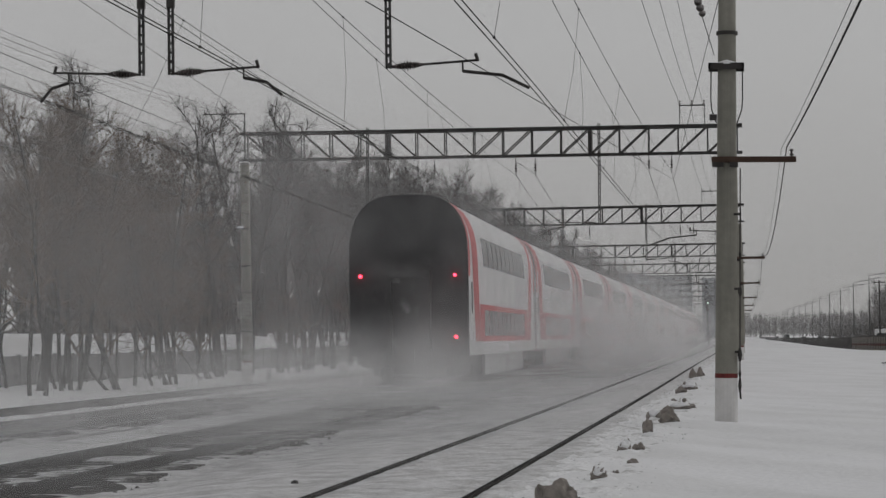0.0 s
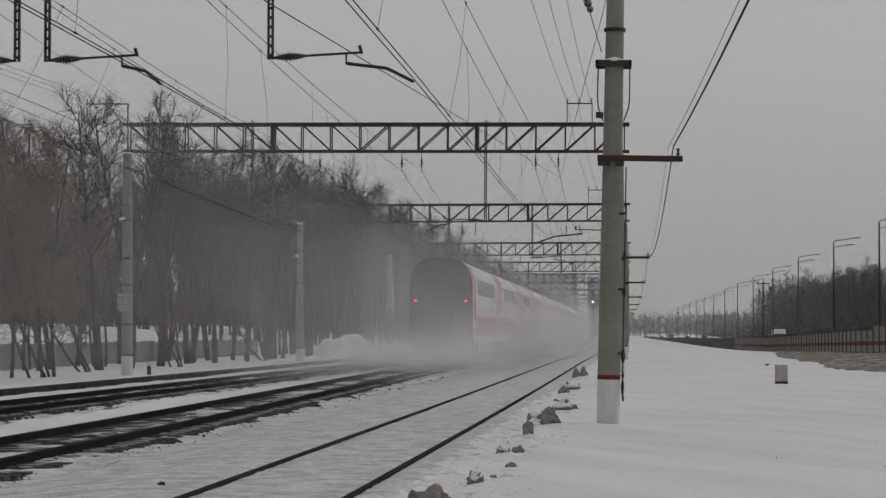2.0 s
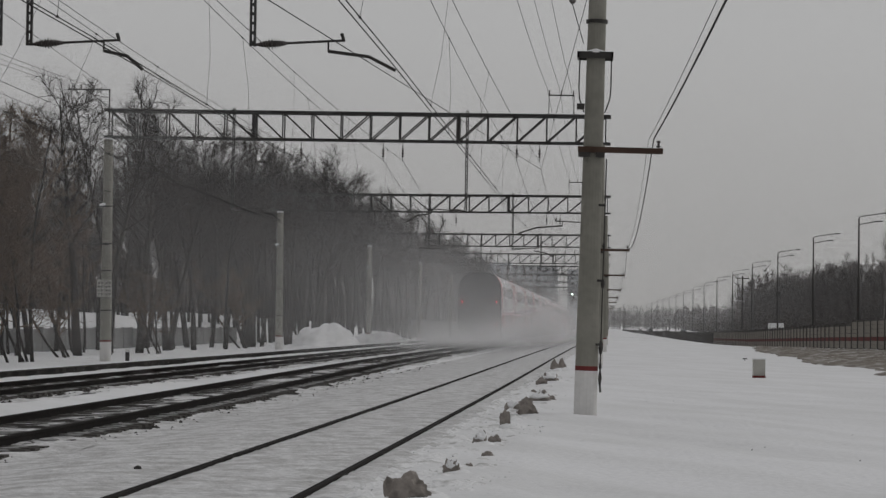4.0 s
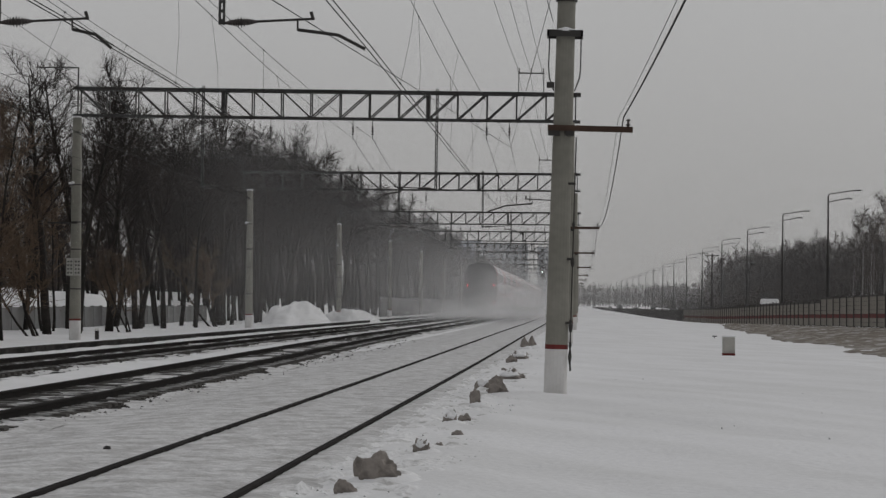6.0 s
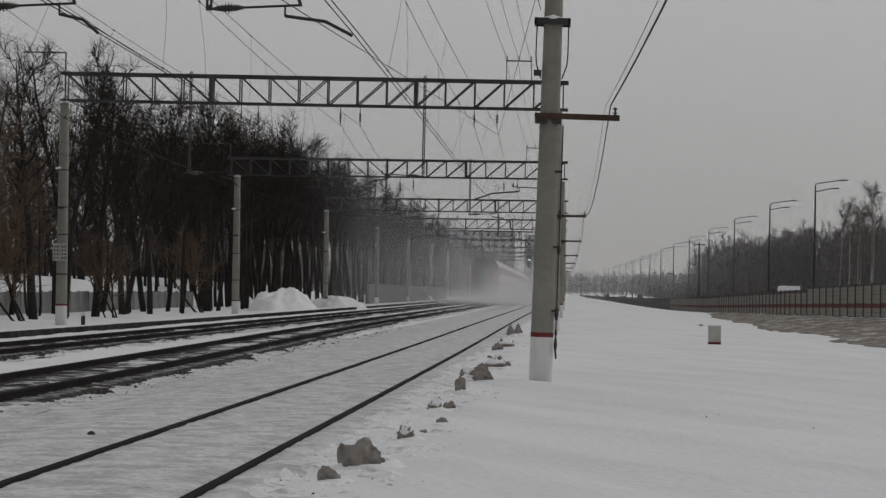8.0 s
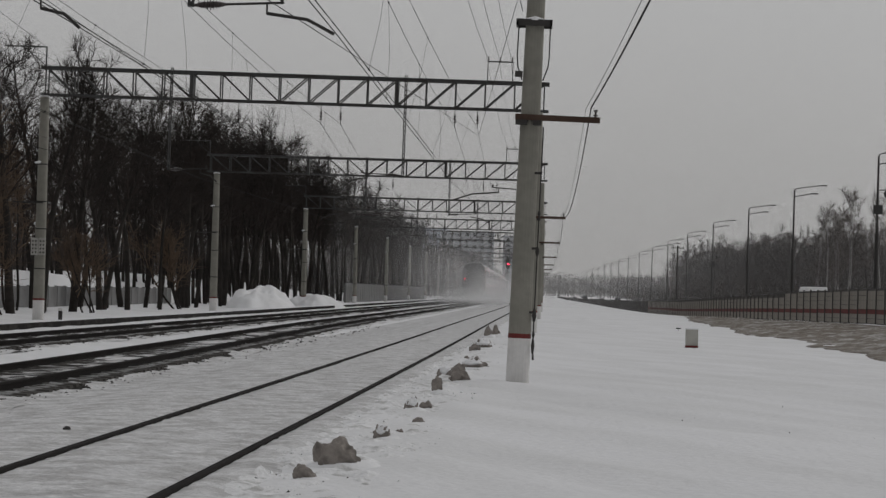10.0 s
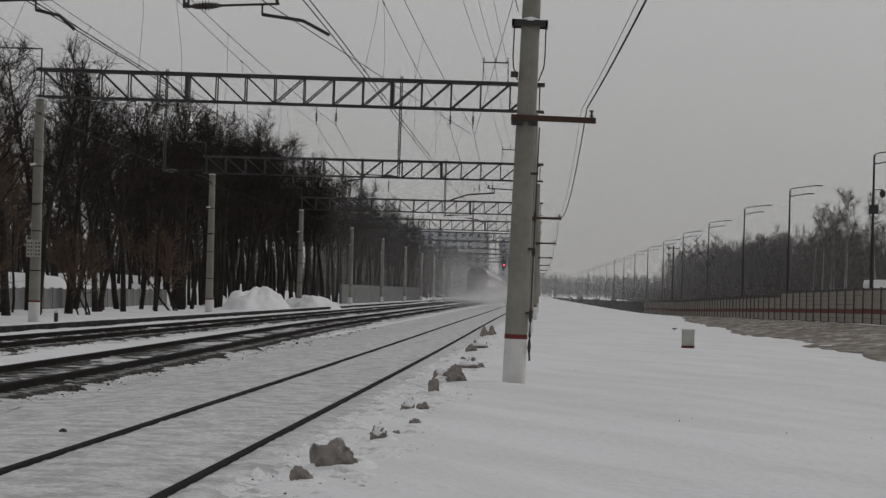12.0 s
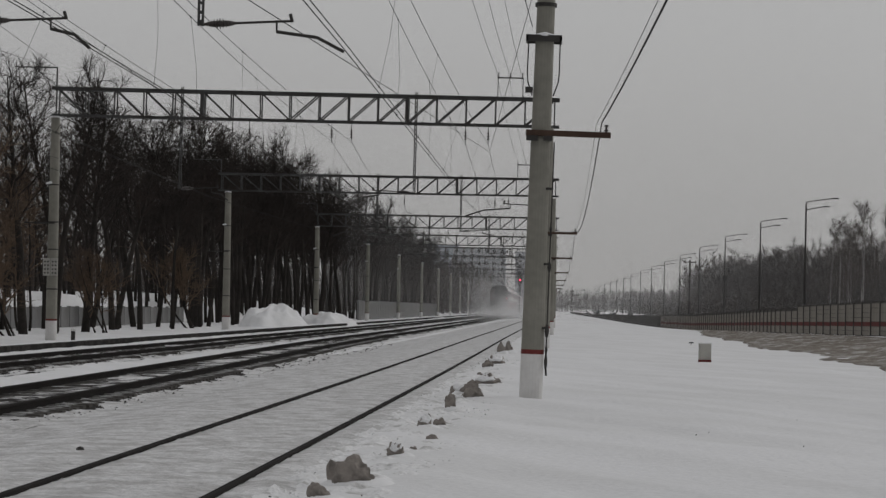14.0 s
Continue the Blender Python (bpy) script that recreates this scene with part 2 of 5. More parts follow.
# ---- mesh helpers ----
class Shape:
    """Collects vertices and faces of one mesh."""

    def __init__(self):
        self.v, self.f = [], []

    def quad_box(self, x0, y0, z0, x1, y1, z1):
        n = len(self.v)
        self.v += [(x0, y0, z0), (x1, y0, z0), (x1, y1, z0), (x0, y1, z0), (x0, y0, z1), (x1, y0, z1), (x1, y1, z1), (x0, y1, z1)]
        self.f += [(n, n + 3, n + 2, n + 1), (n + 4, n + 5, n + 6, n + 7), (n, n + 1, n + 5, n + 4), (n + 1, n + 2, n + 6, n + 5),
                   (n + 2, n + 3, n + 7, n + 6), (n + 3, n, n + 4, n + 7)]
        return self

    def tube(self, points, radii, sides=6, cap=True):
        """A tapered tube along points."""
        n = len(self.v)
        pts = [Vector(p) for p in points]
        if not hasattr(radii, "__len__"):
            radii = [radii] * len(pts)
        for i, p in enumerate(pts):
            d = (pts[min(i + 1, len(pts) - 1)] - pts[max(i - 1, 0)]).normalized()
            a = d.cross(Vector((0, 0, 1)))
            if a.length < 0.05:
                a = d.cross(Vector((0, 1, 0)))
            a.normalize()
            b = d.cross(a)
            for k in range(sides):
                w = 2 * math.pi * (k + 0.5) / sides
                self.v.append(tuple(p + radii[i] * (math.cos(w) * a + math.sin(w) * b)))
        for i in range(len(pts) - 1):
            for k in range(sides):
                k2 = (k + 1) % sides
                self.f.append((n + i * sides + k, n + i * sides + k2, n + (i + 1) * sides + k2, n + (i + 1) * sides + k))
        if cap:
            self.f.append(tuple(n + k for k in reversed(range(sides))))
            e = n + (len(pts) - 1) * sides
            self.f.append(tuple(e + k for k in range(sides)))
        return self

    def bar(self, a, b, w, h=None):
        """A square bar from a to b."""
        return self.tube([a, b], (w if h is None else (w + h) / 2) * 0.7071, 4)

    def sweep(self, profile, line, closed=True):
        """A profile of (across, up) carried along a line of (x, y, z)."""
        n, m = len(self.v), len(profile)
        for i, (x, y, z) in enumerate(line):
            for a, u in profile:
                self.v.append((x + a, y, z + u))
        for i in range(len(line) - 1):
            for k in range(m if closed else m - 1):
                k2 = (k + 1) % m
                self.f.append((n + i * m + k, n + i * m + k2, n + (i + 1) * m + k2, n + (i + 1) * m + k))
        if closed:
            self.f.append(tuple(n + k for k in reversed(range(m))))
            e = n + (len(line) - 1) * m
            self.f.append(tuple(e + k for k in range(m)))
        return self

    def mesh(self, name, mat, smooth=False):
        me = bpy.data.meshes.new(name)
        me.from_pydata(self.v, [], self.f)
        me.materials.append(mat)
        if smooth:
            me.polygons.foreach_set("use_smooth", [True] * len(me.polygons))
        me.update()
        return me


def part(name, shape, mat, parent=None, label="", smooth=False, at=None, bevel=0.0):
    """One mesh object under a thing or a part."""
    me = shape if isinstance(shape, bpy.types.Mesh) else shape.mesh(name, mat, smooth)
    ob = new(name, me)
    if parent:
        ob.parent = parent
    if at is not None:
        ob.matrix_basis = at
    if bevel:
        b = ob.modifiers.new("edge", "BEVEL")
        b.width, b.segments = bevel, 2
    return tagged(ob, label)


def thing(name, label, category, group="", kind="", at=None):
    ob = new(name)
    if at is not None:
        ob.matrix_basis = at
    return tagged(ob, label, category, group, kind)


def bend(y):
    """The railway's slow bend to its left."""
    return -1.0e-5 * max(0.0, y - 60) ** 2


def glide(y, a, b):
    k = min(1.0, max(0.0, (y - a) / (b - a)))
    return k * k * (3 - 2 * k)


def track_x(i, y):
    """The middle of each track: the second one swings away from the first."""
    return (-3.58 - 0.2 * glide(y, 40, 140), -8.7 - 1.3 * glide(y, 20, 120), -14.1)[i] + bend(y)


def along(y, table):
    """A value between the rows of (y, value)."""
    return float(np.interp(y, [p[0] for p in table], [p[1] for p in table]))


rng = random.Random(7)
TRACKS = (-3.6, -9.2, -14.3)


# the fence beside the road draws nearer to the line, and the land there falls away
FENCE_LINE = ((60, 17.4), (100, 16.4), (122, 16.0), (165, 14.3), (248, 13.3), (345, 12.0), (500, 9.3), (700, 6.0), (900, 2.0))
ROADSIDE = ((60, 0.55), (122, 0.45), (165, 0.18), (248, -0.40), (345, -0.72), (600, -1.1))


def ground_height(x, y):
    """Snow lies level with the first track, a bank rises beyond the last one, another towards the road."""
    xs = x - bend(min(y, 700))
    z = -0.04
    if xs < -18.0:
        z = 0.02 - 0.13 * min(1, (-18.0 - xs) / 2.5)
    elif xs < -6.2:
        z = -0.19
    elif xs < -5.4:
        z = -0.19 + 0.135 * (xs + 6.2) / 0.8
    elif xs < -1.9:
        z = -0.055
    elif xs < -1.2:
        z = -0.055 + 0.015 * (xs + 1.9) / 0.7
    if xs > 7.0:
        z += (along(y, ROADSIDE) + 0.04) * glide(x, 7.5 + bend(min(y, 700)), along(y, FENCE_LINE) - 0.6)
    return z


def build_ground():
    xs = np.concatenate([-np.geomspace(1500, 31, 26), np.arange(-30, -18.5, 0.5), np.arange(-18.5, 8, 0.22), np.arange(8, 22, 0.5), np.geomspace(22.5, 1500, 26)])
    ys = np.concatenate([np.linspace(-60, 14, 12), np.arange(16, 70, 0.3), np.arange(70, 140, 0.8), np.arange(140, 460, 4), np.geomspace(465, 4800, 24)])
    verts = []
    for y in ys:
        for x in xs:
            z = ground_height(x, y)
            xr = x - bend(min(y, 700))
            if 14 < y < 300 and -30 < xr < 24:
                k = 0.3 if xr > 7.3 else 1.0 if xr > -1.5 or xr < -19 else (0.35 if xr > -5.4 else 0.5)
                z += k * 0.05 * noise.noise((x * 0.35, y * 0.13, 0.0))
                z += k * 0.030 * noise.noise((x * 0.16 + y * 0.05, y * 0.50 - x * 0.12, 3.0))
                u_, v_ = 0.9 * x + 0.4 * y, 0.4 * x - 0.9 * y
                z += k * 0.024 * (1 - 2.4 * abs(noise.noise((u_ * 0.75, v_ * 0.10, 13.0))))
                z += k * 0.016 * noise.noise((u_ * 1.35, v_ * 0.16, 23.0))
                z += k * 0.010 * noise.noise((x * 0.9 + y * 0.2, y * 2.0 - x * 0.4, 17.0))
                z += 0.016 * noise.noise((x * 2.1, y * 1.6, 7.0))
                if -2.7 < xr < -0.9:
                    z += 0.06 * abs(noise.noise((x * 2.3, y * 1.3, 11.0))) + 0.05 * max(0, noise.noise((x * 3.5, y * 2.2, 31.0)))
                if xr > 8.5:
                    z += 0.05 * noise.noise((x * 0.5, y * 0.35, 5.0))
            if -7.8 < xr < -2.25 and 14 < y < 1000:
                z -= 0.06
            verts.append((x, y, z))
    nx = len(xs)
    faces = [(j * nx + i, j * nx + i + 1, (j + 1) * nx + i + 1, (j + 1) * nx + i) for j in range(len(ys) - 1) for i in range(nx - 1)]
    s = Shape()
    s.v, s.f = verts, faces
    ob = part("ground", s, SNOW, smooth=True)
    tagged(ob, "wind-rippled snow field beside and between the tracks", "snow", kind="structure")


build_ground()

# ---- the railway ----
RAIL_PROFILE = [(-0.075, -0.18), (0.075, -0.18), (0.075, -0.165), (0.012, -0.145), (0.012, -0.05), (0.037, -0.04), (0.037, -0.006), (0.028, 0.0),
                (-0.028, 0.0), (-0.037, -0.006), (-0.037, -0.04), (-0.012, -0.05), (-0.012, -0.145), (-0.075, -0.165)]


def rail_line(i, side, y0=-40.0, y1=1200.0):
    ys = list(np.arange(y0, 200, 6.0)) + list(np.arange(200, 480, 12.0)) + list(np.arange(480, y1 + 1, 60.0))
    return [(track_x(i, y) + side, float(y), 0.0) for y in ys]


def build_track(i, bare):
    tr = thing("railway_track", "worn steel rails on sleepers " + ("in dark stony ballast with snow patches" if bare else "buried in packed snow"), "railway track", "parallel railway tracks", "structure")
    for side in (-0.795, 0.795):
        part("rail", Shape().sweep(RAIL_PROFILE, rail_line(i, side)), RAIL, tr)
    return tr


tracks = [build_track(i, i > 0) for i in range(3)]


def build_ballast(i, w0, w1, name):
    """A crowned bed of crushed stone with snow left between the stones."""
    x = TRACKS[i]
    ys = np.concatenate([np.arange(16, 120, 0.35), np.arange(120, 330, 2.0), np.arange(330, 1200, 20)])
    us = np.linspace(-w0, w1, 15)
    verts, faces = [], []
    for y in ys:
        for u in us:
            edge = min(1.0, (u + w0) / 0.5, (w1 - u) / 0.5)
            z = -0.215 + 0.085 * max(0, edge) + 0.03 * noise.noise((u * 3.5, y * 3.1, x)) + 0.02 * noise.noise((u * 8, y * 7, x))
            wob = 0.16 * noise.noise((y * 0.7, u * 0.2, x)) if edge < 0.2 else 0
            verts.append((track_x(i, y) + u + wob, y, z))
    n = len(us)
    faces = [(j * n + i, j * n + i + 1, (j + 1) * n + i + 1, (j + 1) * n + i) for j in range(len(ys) - 1) for i in range(n - 1)]
    s = Shape()
    s.v, s.f = verts, faces
    ob = part(name, s, BALLAST, smooth=True)
    tagged(ob, "dark crushed-stone ballast with wind-blown snow in it", "ballast", kind="structure")


def build_packed_bed():
    """Grey packed snow in and beside the near track."""
    ys = np.concatenate([np.arange(15, 90, 0.22), np.arange(90, 330, 2.0), np.arange(330, 1200, 20)])
    us = np.concatenate([np.linspace(-4.3, -1.8, 14), np.linspace(-1.7, 1.5, 27)])
    verts = []
    for y in ys:
        for u in us:
            d = min(abs(u - 0.795), abs(u + 0.795))
            e = min(1, (u + 4.3) / 1.6, (1.5 - u + 0.35 * noise.noise((y * 0.5, 1, 1))) / 0.4)
            z = -0.10 + 0.080 * max(0, e) - (0.11 * min(1, (-1.75 - u) / 1.2) if u < -1.75 else 0) - 0.022 * math.exp(-(d / 0.10) ** 2) + 0.006 * noise.noise((u * 2.2, y * 0.35, 2)) + 0.012 * noise.noise((u * 5.5, y * 3.0, 5)) + 0.008 * noise.noise((u * 9.0, y * 7.0, 6))
            verts.append((track_x(0, y) + u, y, z))
    n = len(us)
    s = Shape()
    s.v = verts
    s.f = [(j * n + i, j * n + i + 1, (j + 1) * n + i + 1, (j + 1) * n + i) for j in range(len(ys) - 1) for i in range(n - 1)]
    tagged(part("packed_snow", s, DIRTY_SNOW, smooth=True), "grey packed snow between the rails of the near track", "snow", kind="structure")


build_packed_bed()


def build_lumpy_snow():
    """Thrown-up clods and crust on the shoulder of the near track."""
    ys, us = np.arange(16, 62, 0.085), np.linspace(-2.62, -1.0, 21)
    verts = []
    for y in ys:
        for u in us:
            e = min(1.0, (u + 2.62) / 0.2, (-1.0 - u) / 0.5)
            lump = 0.085 * max(0.0, noise.noise((u * 2.6, y * 1.5, 71.0))) + 0.075 * max(0.0, noise.noise((u * 6.5, y * 4.5, 72.0))) + 0.018 * noise.noise((u * 14, y * 11, 73.0))
            verts.append((u + bend(y) - 0.2 * glide(y, 40, 140), y, ground_height(u, y) - 0.045 + e * (0.045 + lump)))
    n = len(us)
    s = Shape()
    s.v = verts
    s.f = [(j * n + k, j * n + k + 1, (j + 1) * n + k + 1, (j + 1) * n + k) for j in range(len(ys) - 1) for k in range(n - 1)]
    tagged(part("lumpy_snow", s, CRUST, smooth=True), "lumpy thrown-up snow on the shoulder of the near track", "snow", kind="structure")


build_lumpy_snow()
for bi in (1, 2):
    build_ballast(bi, 1.55, 1.6, "ballast")


def build_bed_snow(i, lift):
    """Blown snow that fills the hollows between rails and sleepers."""
    ys = np.concatenate([np.arange(20, 110, 0.2), np.arange(110, 260, 0.8)])
    us = np.linspace(-1.75, 1.8, 30)
    verts = []
    for y in ys:
        for u in us:
            inner = math.exp(-(u / 0.62) ** 4)
            z = -0.150 + lift + 0.028 * inner + 0.050 * noise.noise((u * 1.1, y * 0.8, 40 + i)) + 0.035 * noise.noise((u * 0.5, y * 0.17, 50 + i)) + 0.03 * noise.noise((u * 4.5, y * 3.2, 60 + i))
            verts.append((track_x(i, y) + u, y, z - 0.05 * max(0.0, abs(u) - 1.3)))
    n = len(us)
    s = Shape()
    s.v = verts
    s.f = [(j * n + k, j * n + k + 1, (j + 1) * n + k + 1, (j + 1) * n + k) for j in range(len(ys) - 1) for k in range(n - 1)]
    tagged(part("blown_snow", s, DIRTY_SNOW, smooth=True), "patchy blown snow lying in the dark ballast", "snow", kind="structure")


build_bed_snow(1, -0.012)
build_bed_snow(2, -0.012)


def ring(z0, z1, r0, r1, sides=20):
    return Shape().tube([(0, 0, z0), (0, 0, z1)], [r0, r1], sides)


def insulator_shape(p0, p1, discs=4, r=0.07):
    """Ribbed porcelain: one turned body."""
    p0, p1 = Vector(p0), Vector(p1)
    pts, rad = [], []
    for i in range(discs):
        for q, k in ((0.02, 0.42), (0.30, 0.45), (0.45, 1.0), (0.60, 0.85), (0.78, 0.42)):
            pts.append(p0.lerp(p1, (i + q) / discs))
            rad.append(r * k * (1.0 - 0.12 * abs(i - (discs - 1) / 2)))
    return Shape().tube(pts, rad, 10)


def build_post(at, height, base_r, top_r, white=0.85, label="", arm=0.0, name="catenary_mast"):
    p = thing(name, label or "grey concrete overhead-line mast with a whitewashed foot and a red ring", "mast", "overhead-line masts", at=at)
    rr = lambda z: base_r + (top_r - base_r) * z / height
    part("shaft", ring(white + 0.08, height, rr(white), top_r), CONCRETE, p, smooth=False)
    part("foot", ring(-0.5, white, base_r + 0.002, rr(white) + 0.002), WHITEWASH, p, "whitewashed foot")
    part("ring", ring(white, white + 0.08, rr(white) + 0.004, rr(white) + 0.004), RED_PAINT, p, "painted red ring")
    if arm:
        z = arm
        part("bracket_arm", Shape().quad_box(-0.26, -rr(z) - 0.06, z - 0.05, 1.20, -rr(z) - 0.005, z + 0.05), RUST, p, "rusty steel bracket arm")
        cl = Shape().quad_box(-0.25, -rr(z) - 0.09, z - 0.13, -0.05, -rr(z) + 0.1, z - 0.05).quad_box(0.05, -rr(z) - 0.09, z - 0.13, 0.2, -rr(z) + 0.1, z - 0.05)
        part("clamp", cl, DARK_STEEL, p)
        part("pin_insulator", insulator_shape((1.12, -rr(z) - 0.03, z + 0.04), (1.12, -rr(z) - 0.03, z + 0.2), 2, 0.05), PORCELAIN, p)
    return p


GANTRY_Y = (-13, 42, 97, 145, 203, 258, 310, 365, 420, 475, 530, 590)
GANTRY_TOP = {97: 9.95, 42: 9.9, 145: 9.25}
HANGERS = {42: (-6.35, -10.28, -10.82), 97: (-6.1, -15.5)}
RIGHT_X, LEFT_X = -0.74, -20.6


def right_x(y):
    return (-0.54 if y == 42 else RIGHT_X) + bend(y)


def build_gantry(y):
    top = GANTRY_TOP.get(y, 9.1)
    depth = 1.08 if y < 120 else 1.0
    bot = top - depth
    g = thing("portal_girder", "lattice steel portal girder spanning the railway tracks", "gantry", "portal girders over the tracks", at=pose(bend(y) - 10.6, y, 0, 0, 0.5 if y == 97 else 0.1, 0) @ pose(10.6, 0, 0))
    xr, xl = RIGHT_X + 0.35, LEFT_X - 0.2
    for name, z, r in (("top_chord", top, 0.058), ("bottom_chord", bot, 0.040)):
        for dy in (-0.3, 0.3):
            part(name, Shape().quad_box(xl, dy - r, z - r, xr, dy + r, z + r), STEEL, g)
    n = 17
    step = (xr - xl - 0.4) / n
    mid = n // 2
    fine = y < 330
    posts = [Shape().quad_box(-0.025, -0.33, bot, 0.025, -0.27, top).mesh("upright", STEEL)]
    for i in range(n + 1):
        x = xl + 0.2 + i * step
        for dy in (0, 0.6):
            if dy and not fine:
                continue
            part("upright", posts[0], None, g, at=pose(x, dy, 0))
        if i in (5, 12):
            part("splice_plate", Shape().quad_box(x - 0.07, -0.36, bot - 0.05, x + 0.07, 0.36, top + 0.03), STEEL, g)
        if i < n:
            a, b = (top, bot) if i < mid else (bot, top)
            for dy in ((-0.3, 0.3) if fine else (-0.3,)):
                part("diagonal", Shape().bar((x, dy, a), (x + step, dy, b), 0.05), STEEL, g)
    for hx in HANGERS.get(y, (-6.2, -11.2)):
        h = Shape()
        low = 6.0 if y != 42 else 6.3
        for dx in (-0.036, 0.036):
            h.quad_box(hx + dx - 0.02, -0.42, low, hx + dx + 0.02, -0.36, top + 0.15)
        for k in range(22):
            z = low + 0.05 + k * (top - low) / 22
            h.quad_box(hx - 0.05, -0.415, z, hx + 0.05, -0.375, z + 0.05)
        part("hanger_post", h, STEEL, g, "perforated steel hanger post")
        if y == 42:
            part("sleeve", Shape().quad_box(hx - 0.065, -0.45, 7.5, hx + 0.065, -0.33, 8.0), DARK_STEEL, g, "dark clamp sleeve")
    fx = xr - 2.5
    f = Shape()
    f.quad_box(fx, -0.03, top, fx + 0.03, 0.03, top + 0.85).quad_box(fx + 1.0, -0.03, top, fx + 1.03, 0.03, top + 0.85).quad_box(fx, -0.03, top + 0.82, fx + 1.03, 0.03, top + 0.87)
    part("wire_frame", f, STEEL, g)
    for k in range(3):
        part("pin_insulator", insulator_shape((fx + 0.03 + k * 0.48, 0, top + 0.87), (fx + 0.03 + k * 0.48, 0, top + 1.07), 2, 0.05), PORCELAIN, g)
    lx = xl + 0.1
    f = Shape()
    f.quad_box(lx, -0.03, top, lx + 0.05, 0.03, top + 0.85).quad_box(lx - 1.7, -0.03, top + 0.82, lx + 0.05, 0.03, top + 0.87)
    f.bar((lx - 0.9, 0, top + 0.84), (lx, 0, top + 0.1), 0.03)
    part("wire_bracket", f, STEEL, g)
    for k in range(3):
        part("pin_insulator", insulator_shape((lx - 1.65 + k * 0.5, 0, top + 0.87), (lx - 1.65 + k * 0.5, 0, top + 1.07), 2, 0.05), PORCELAIN, g)
    return g


def build_console(x0, z, reach, y):
    """A registration arm on its insulator: x0 hanger, reach to the wire (signed)."""
    d = 1 if reach > 0 else -1
    c = thing("registration_arm", "dark steel registration arm with a ribbed insulator on an overhead-line hanger", "overhead line", "registration arms", at=pose(x0 + bend(y), y - 0.39, z))
    part("insulator", insulator_shape((d * 0.12, 0, 0.01), (d * 0.58, 0, 0.03), 9, 0.105).tube([(d * 0.08, 0, 0.005), (d * 0.2, 0, 0.01), (d * 0.35, 0, 0.02), (d * 0.5, 0, 0.025), (d * 0.62, 0, 0.03)], [0.025, 0.05, 0.058, 0.05, 0.025], 10), PORCELAIN, c)
    part("arm_tube", Shape().tube([(0, 0, 0), (d * 1.62, 0, 0.08)], 0.022, 8), DARK_STEEL, c)
    part("drop_link", Shape().tube([(d * 1.33, 0, 0.06), (d * 1.33, 0, -0.12)], 0.018, 6), DARK_STEEL, c)
    end = abs(reach)
    part("steady_arm", Shape().tube([(d * 1.33, 0, -0.11), (d * (1.33 + (end - 1.33) * 0.6), 0, -0.20), (d * end, 0, -0.44)], 0.031, 8), DARK_STEEL, c)
    part("wire_clamp", Shape().tube([(d * 1.6, 0, 0.06), (d * 1.56, 0, 0.2)], 0.03, 6), DARK_STEEL, c)
    return c


for gy in GANTRY_Y:
    build_gantry(gy)
    top = GANTRY_TOP.get(gy, 9.1)
    hang = HANGERS.get(gy, (-6.2, -11.2))
    if gy >= 42:
        build_post(pose(right_x(gy), gy, 0, 0, 1.25 if gy == 42 else 0.3, 0), (11.5 if gy == 42 else top - 1.15), 0.202, (0.125 if gy == 42 else 0.16), 0.745, arm=4.55,
                   label="tall grey concrete overhead-line mast with white foot and red ring" if gy == 42 else "")
        lm = build_post(pose(LEFT_X + (0.4 if gy == 145 else 0) + bend(gy), gy, -0.08), top - 1.0, 0.235, 0.18, 0.75)
        for bz in (2.0, 3.6, 4.7, 6.2):
            part("joint_band", ring(bz, bz + 0.05, 0.24 - 0.0065 * bz, 0.24 - 0.0065 * bz), DARK_STEEL, lm)
        for bz, sx in ((6.28, -0.1), (top - 1.0, 0.0)):
            part("snow_rim", Shape().tube([(sx - 0.2, -0.1, bz), (sx, -0.16, bz + 0.03), (sx + 0.2, -0.1, bz)], [0.03, 0.06, 0.03], 6), SNOW, lm, "snow caught on a band")
    if 97 == gy:
        build_console(-6.1, 6.05, -2.3, gy)
        rc = build_console(RIGHT_X - 0.13, 5.6, -3.1, gy)
        part("mast_clamp", Shape().quad_box(-0.03, -0.03, -0.12, 0.16, 0.42, 0.12), DARK_STEEL, rc)
        build_console(-15.5, 6.05, 2.0, gy)
    elif gy == 42:
        build_console(-6.35, 6.32, 2.5, gy)
        build_console(-10.28, 6.32, 2.02, gy)
        build_console(-10.82, 6.32, -1.86, gy)
    elif gy > 0:
        build_console(-6.2, 6.05, 2.4, gy)
        build_console(-11.2, 6.05, 2.2, gy)
        build_console(-11.2, 6.05, -2.6, gy)


def sag_line(p, q, sag, n=14):
    p, q = Vector(p), Vector(q)
    return [p.lerp(q, i / n) - Vector((0, 0, sag * 4 * (i / n) * (1 - i / n))) for i in range(n + 1)]


# where contact and carrier wires are held: support, contact x, first and second carrier x, carrier z
HELD = ({-13: (-3.72, -3.70, -3.4, 8.3), 42: (-3.80, -3.88, -3.5, 8.35), 97: (-3.95, -4.05, -3.14, 8.08)},
        {-13: (-7.75, -7.6, -7.4, 8.3), 42: (-8.28, -8.50, -8.32, 8.35), 97: (-8.90, -9.42, -8.63, 8.09)},
        {-13: (-12.0, -11.2, -11.0, 8.3), 42: (-12.68, -11.75, -11.6, 8.35), 97: (-14.2, -13.42, -12.74, 8.40)})


def held(k, y):
    if y in HELD[k]:
        return HELD[k][y]
    x = track_x(k, y) - bend(y)
    return (x + (0.2 if GANTRY_Y.index(y) % 2 else -0.25), x - 0.4, x + 0.4, GANTRY_TOP.get(y, 9.1) - 1.85)


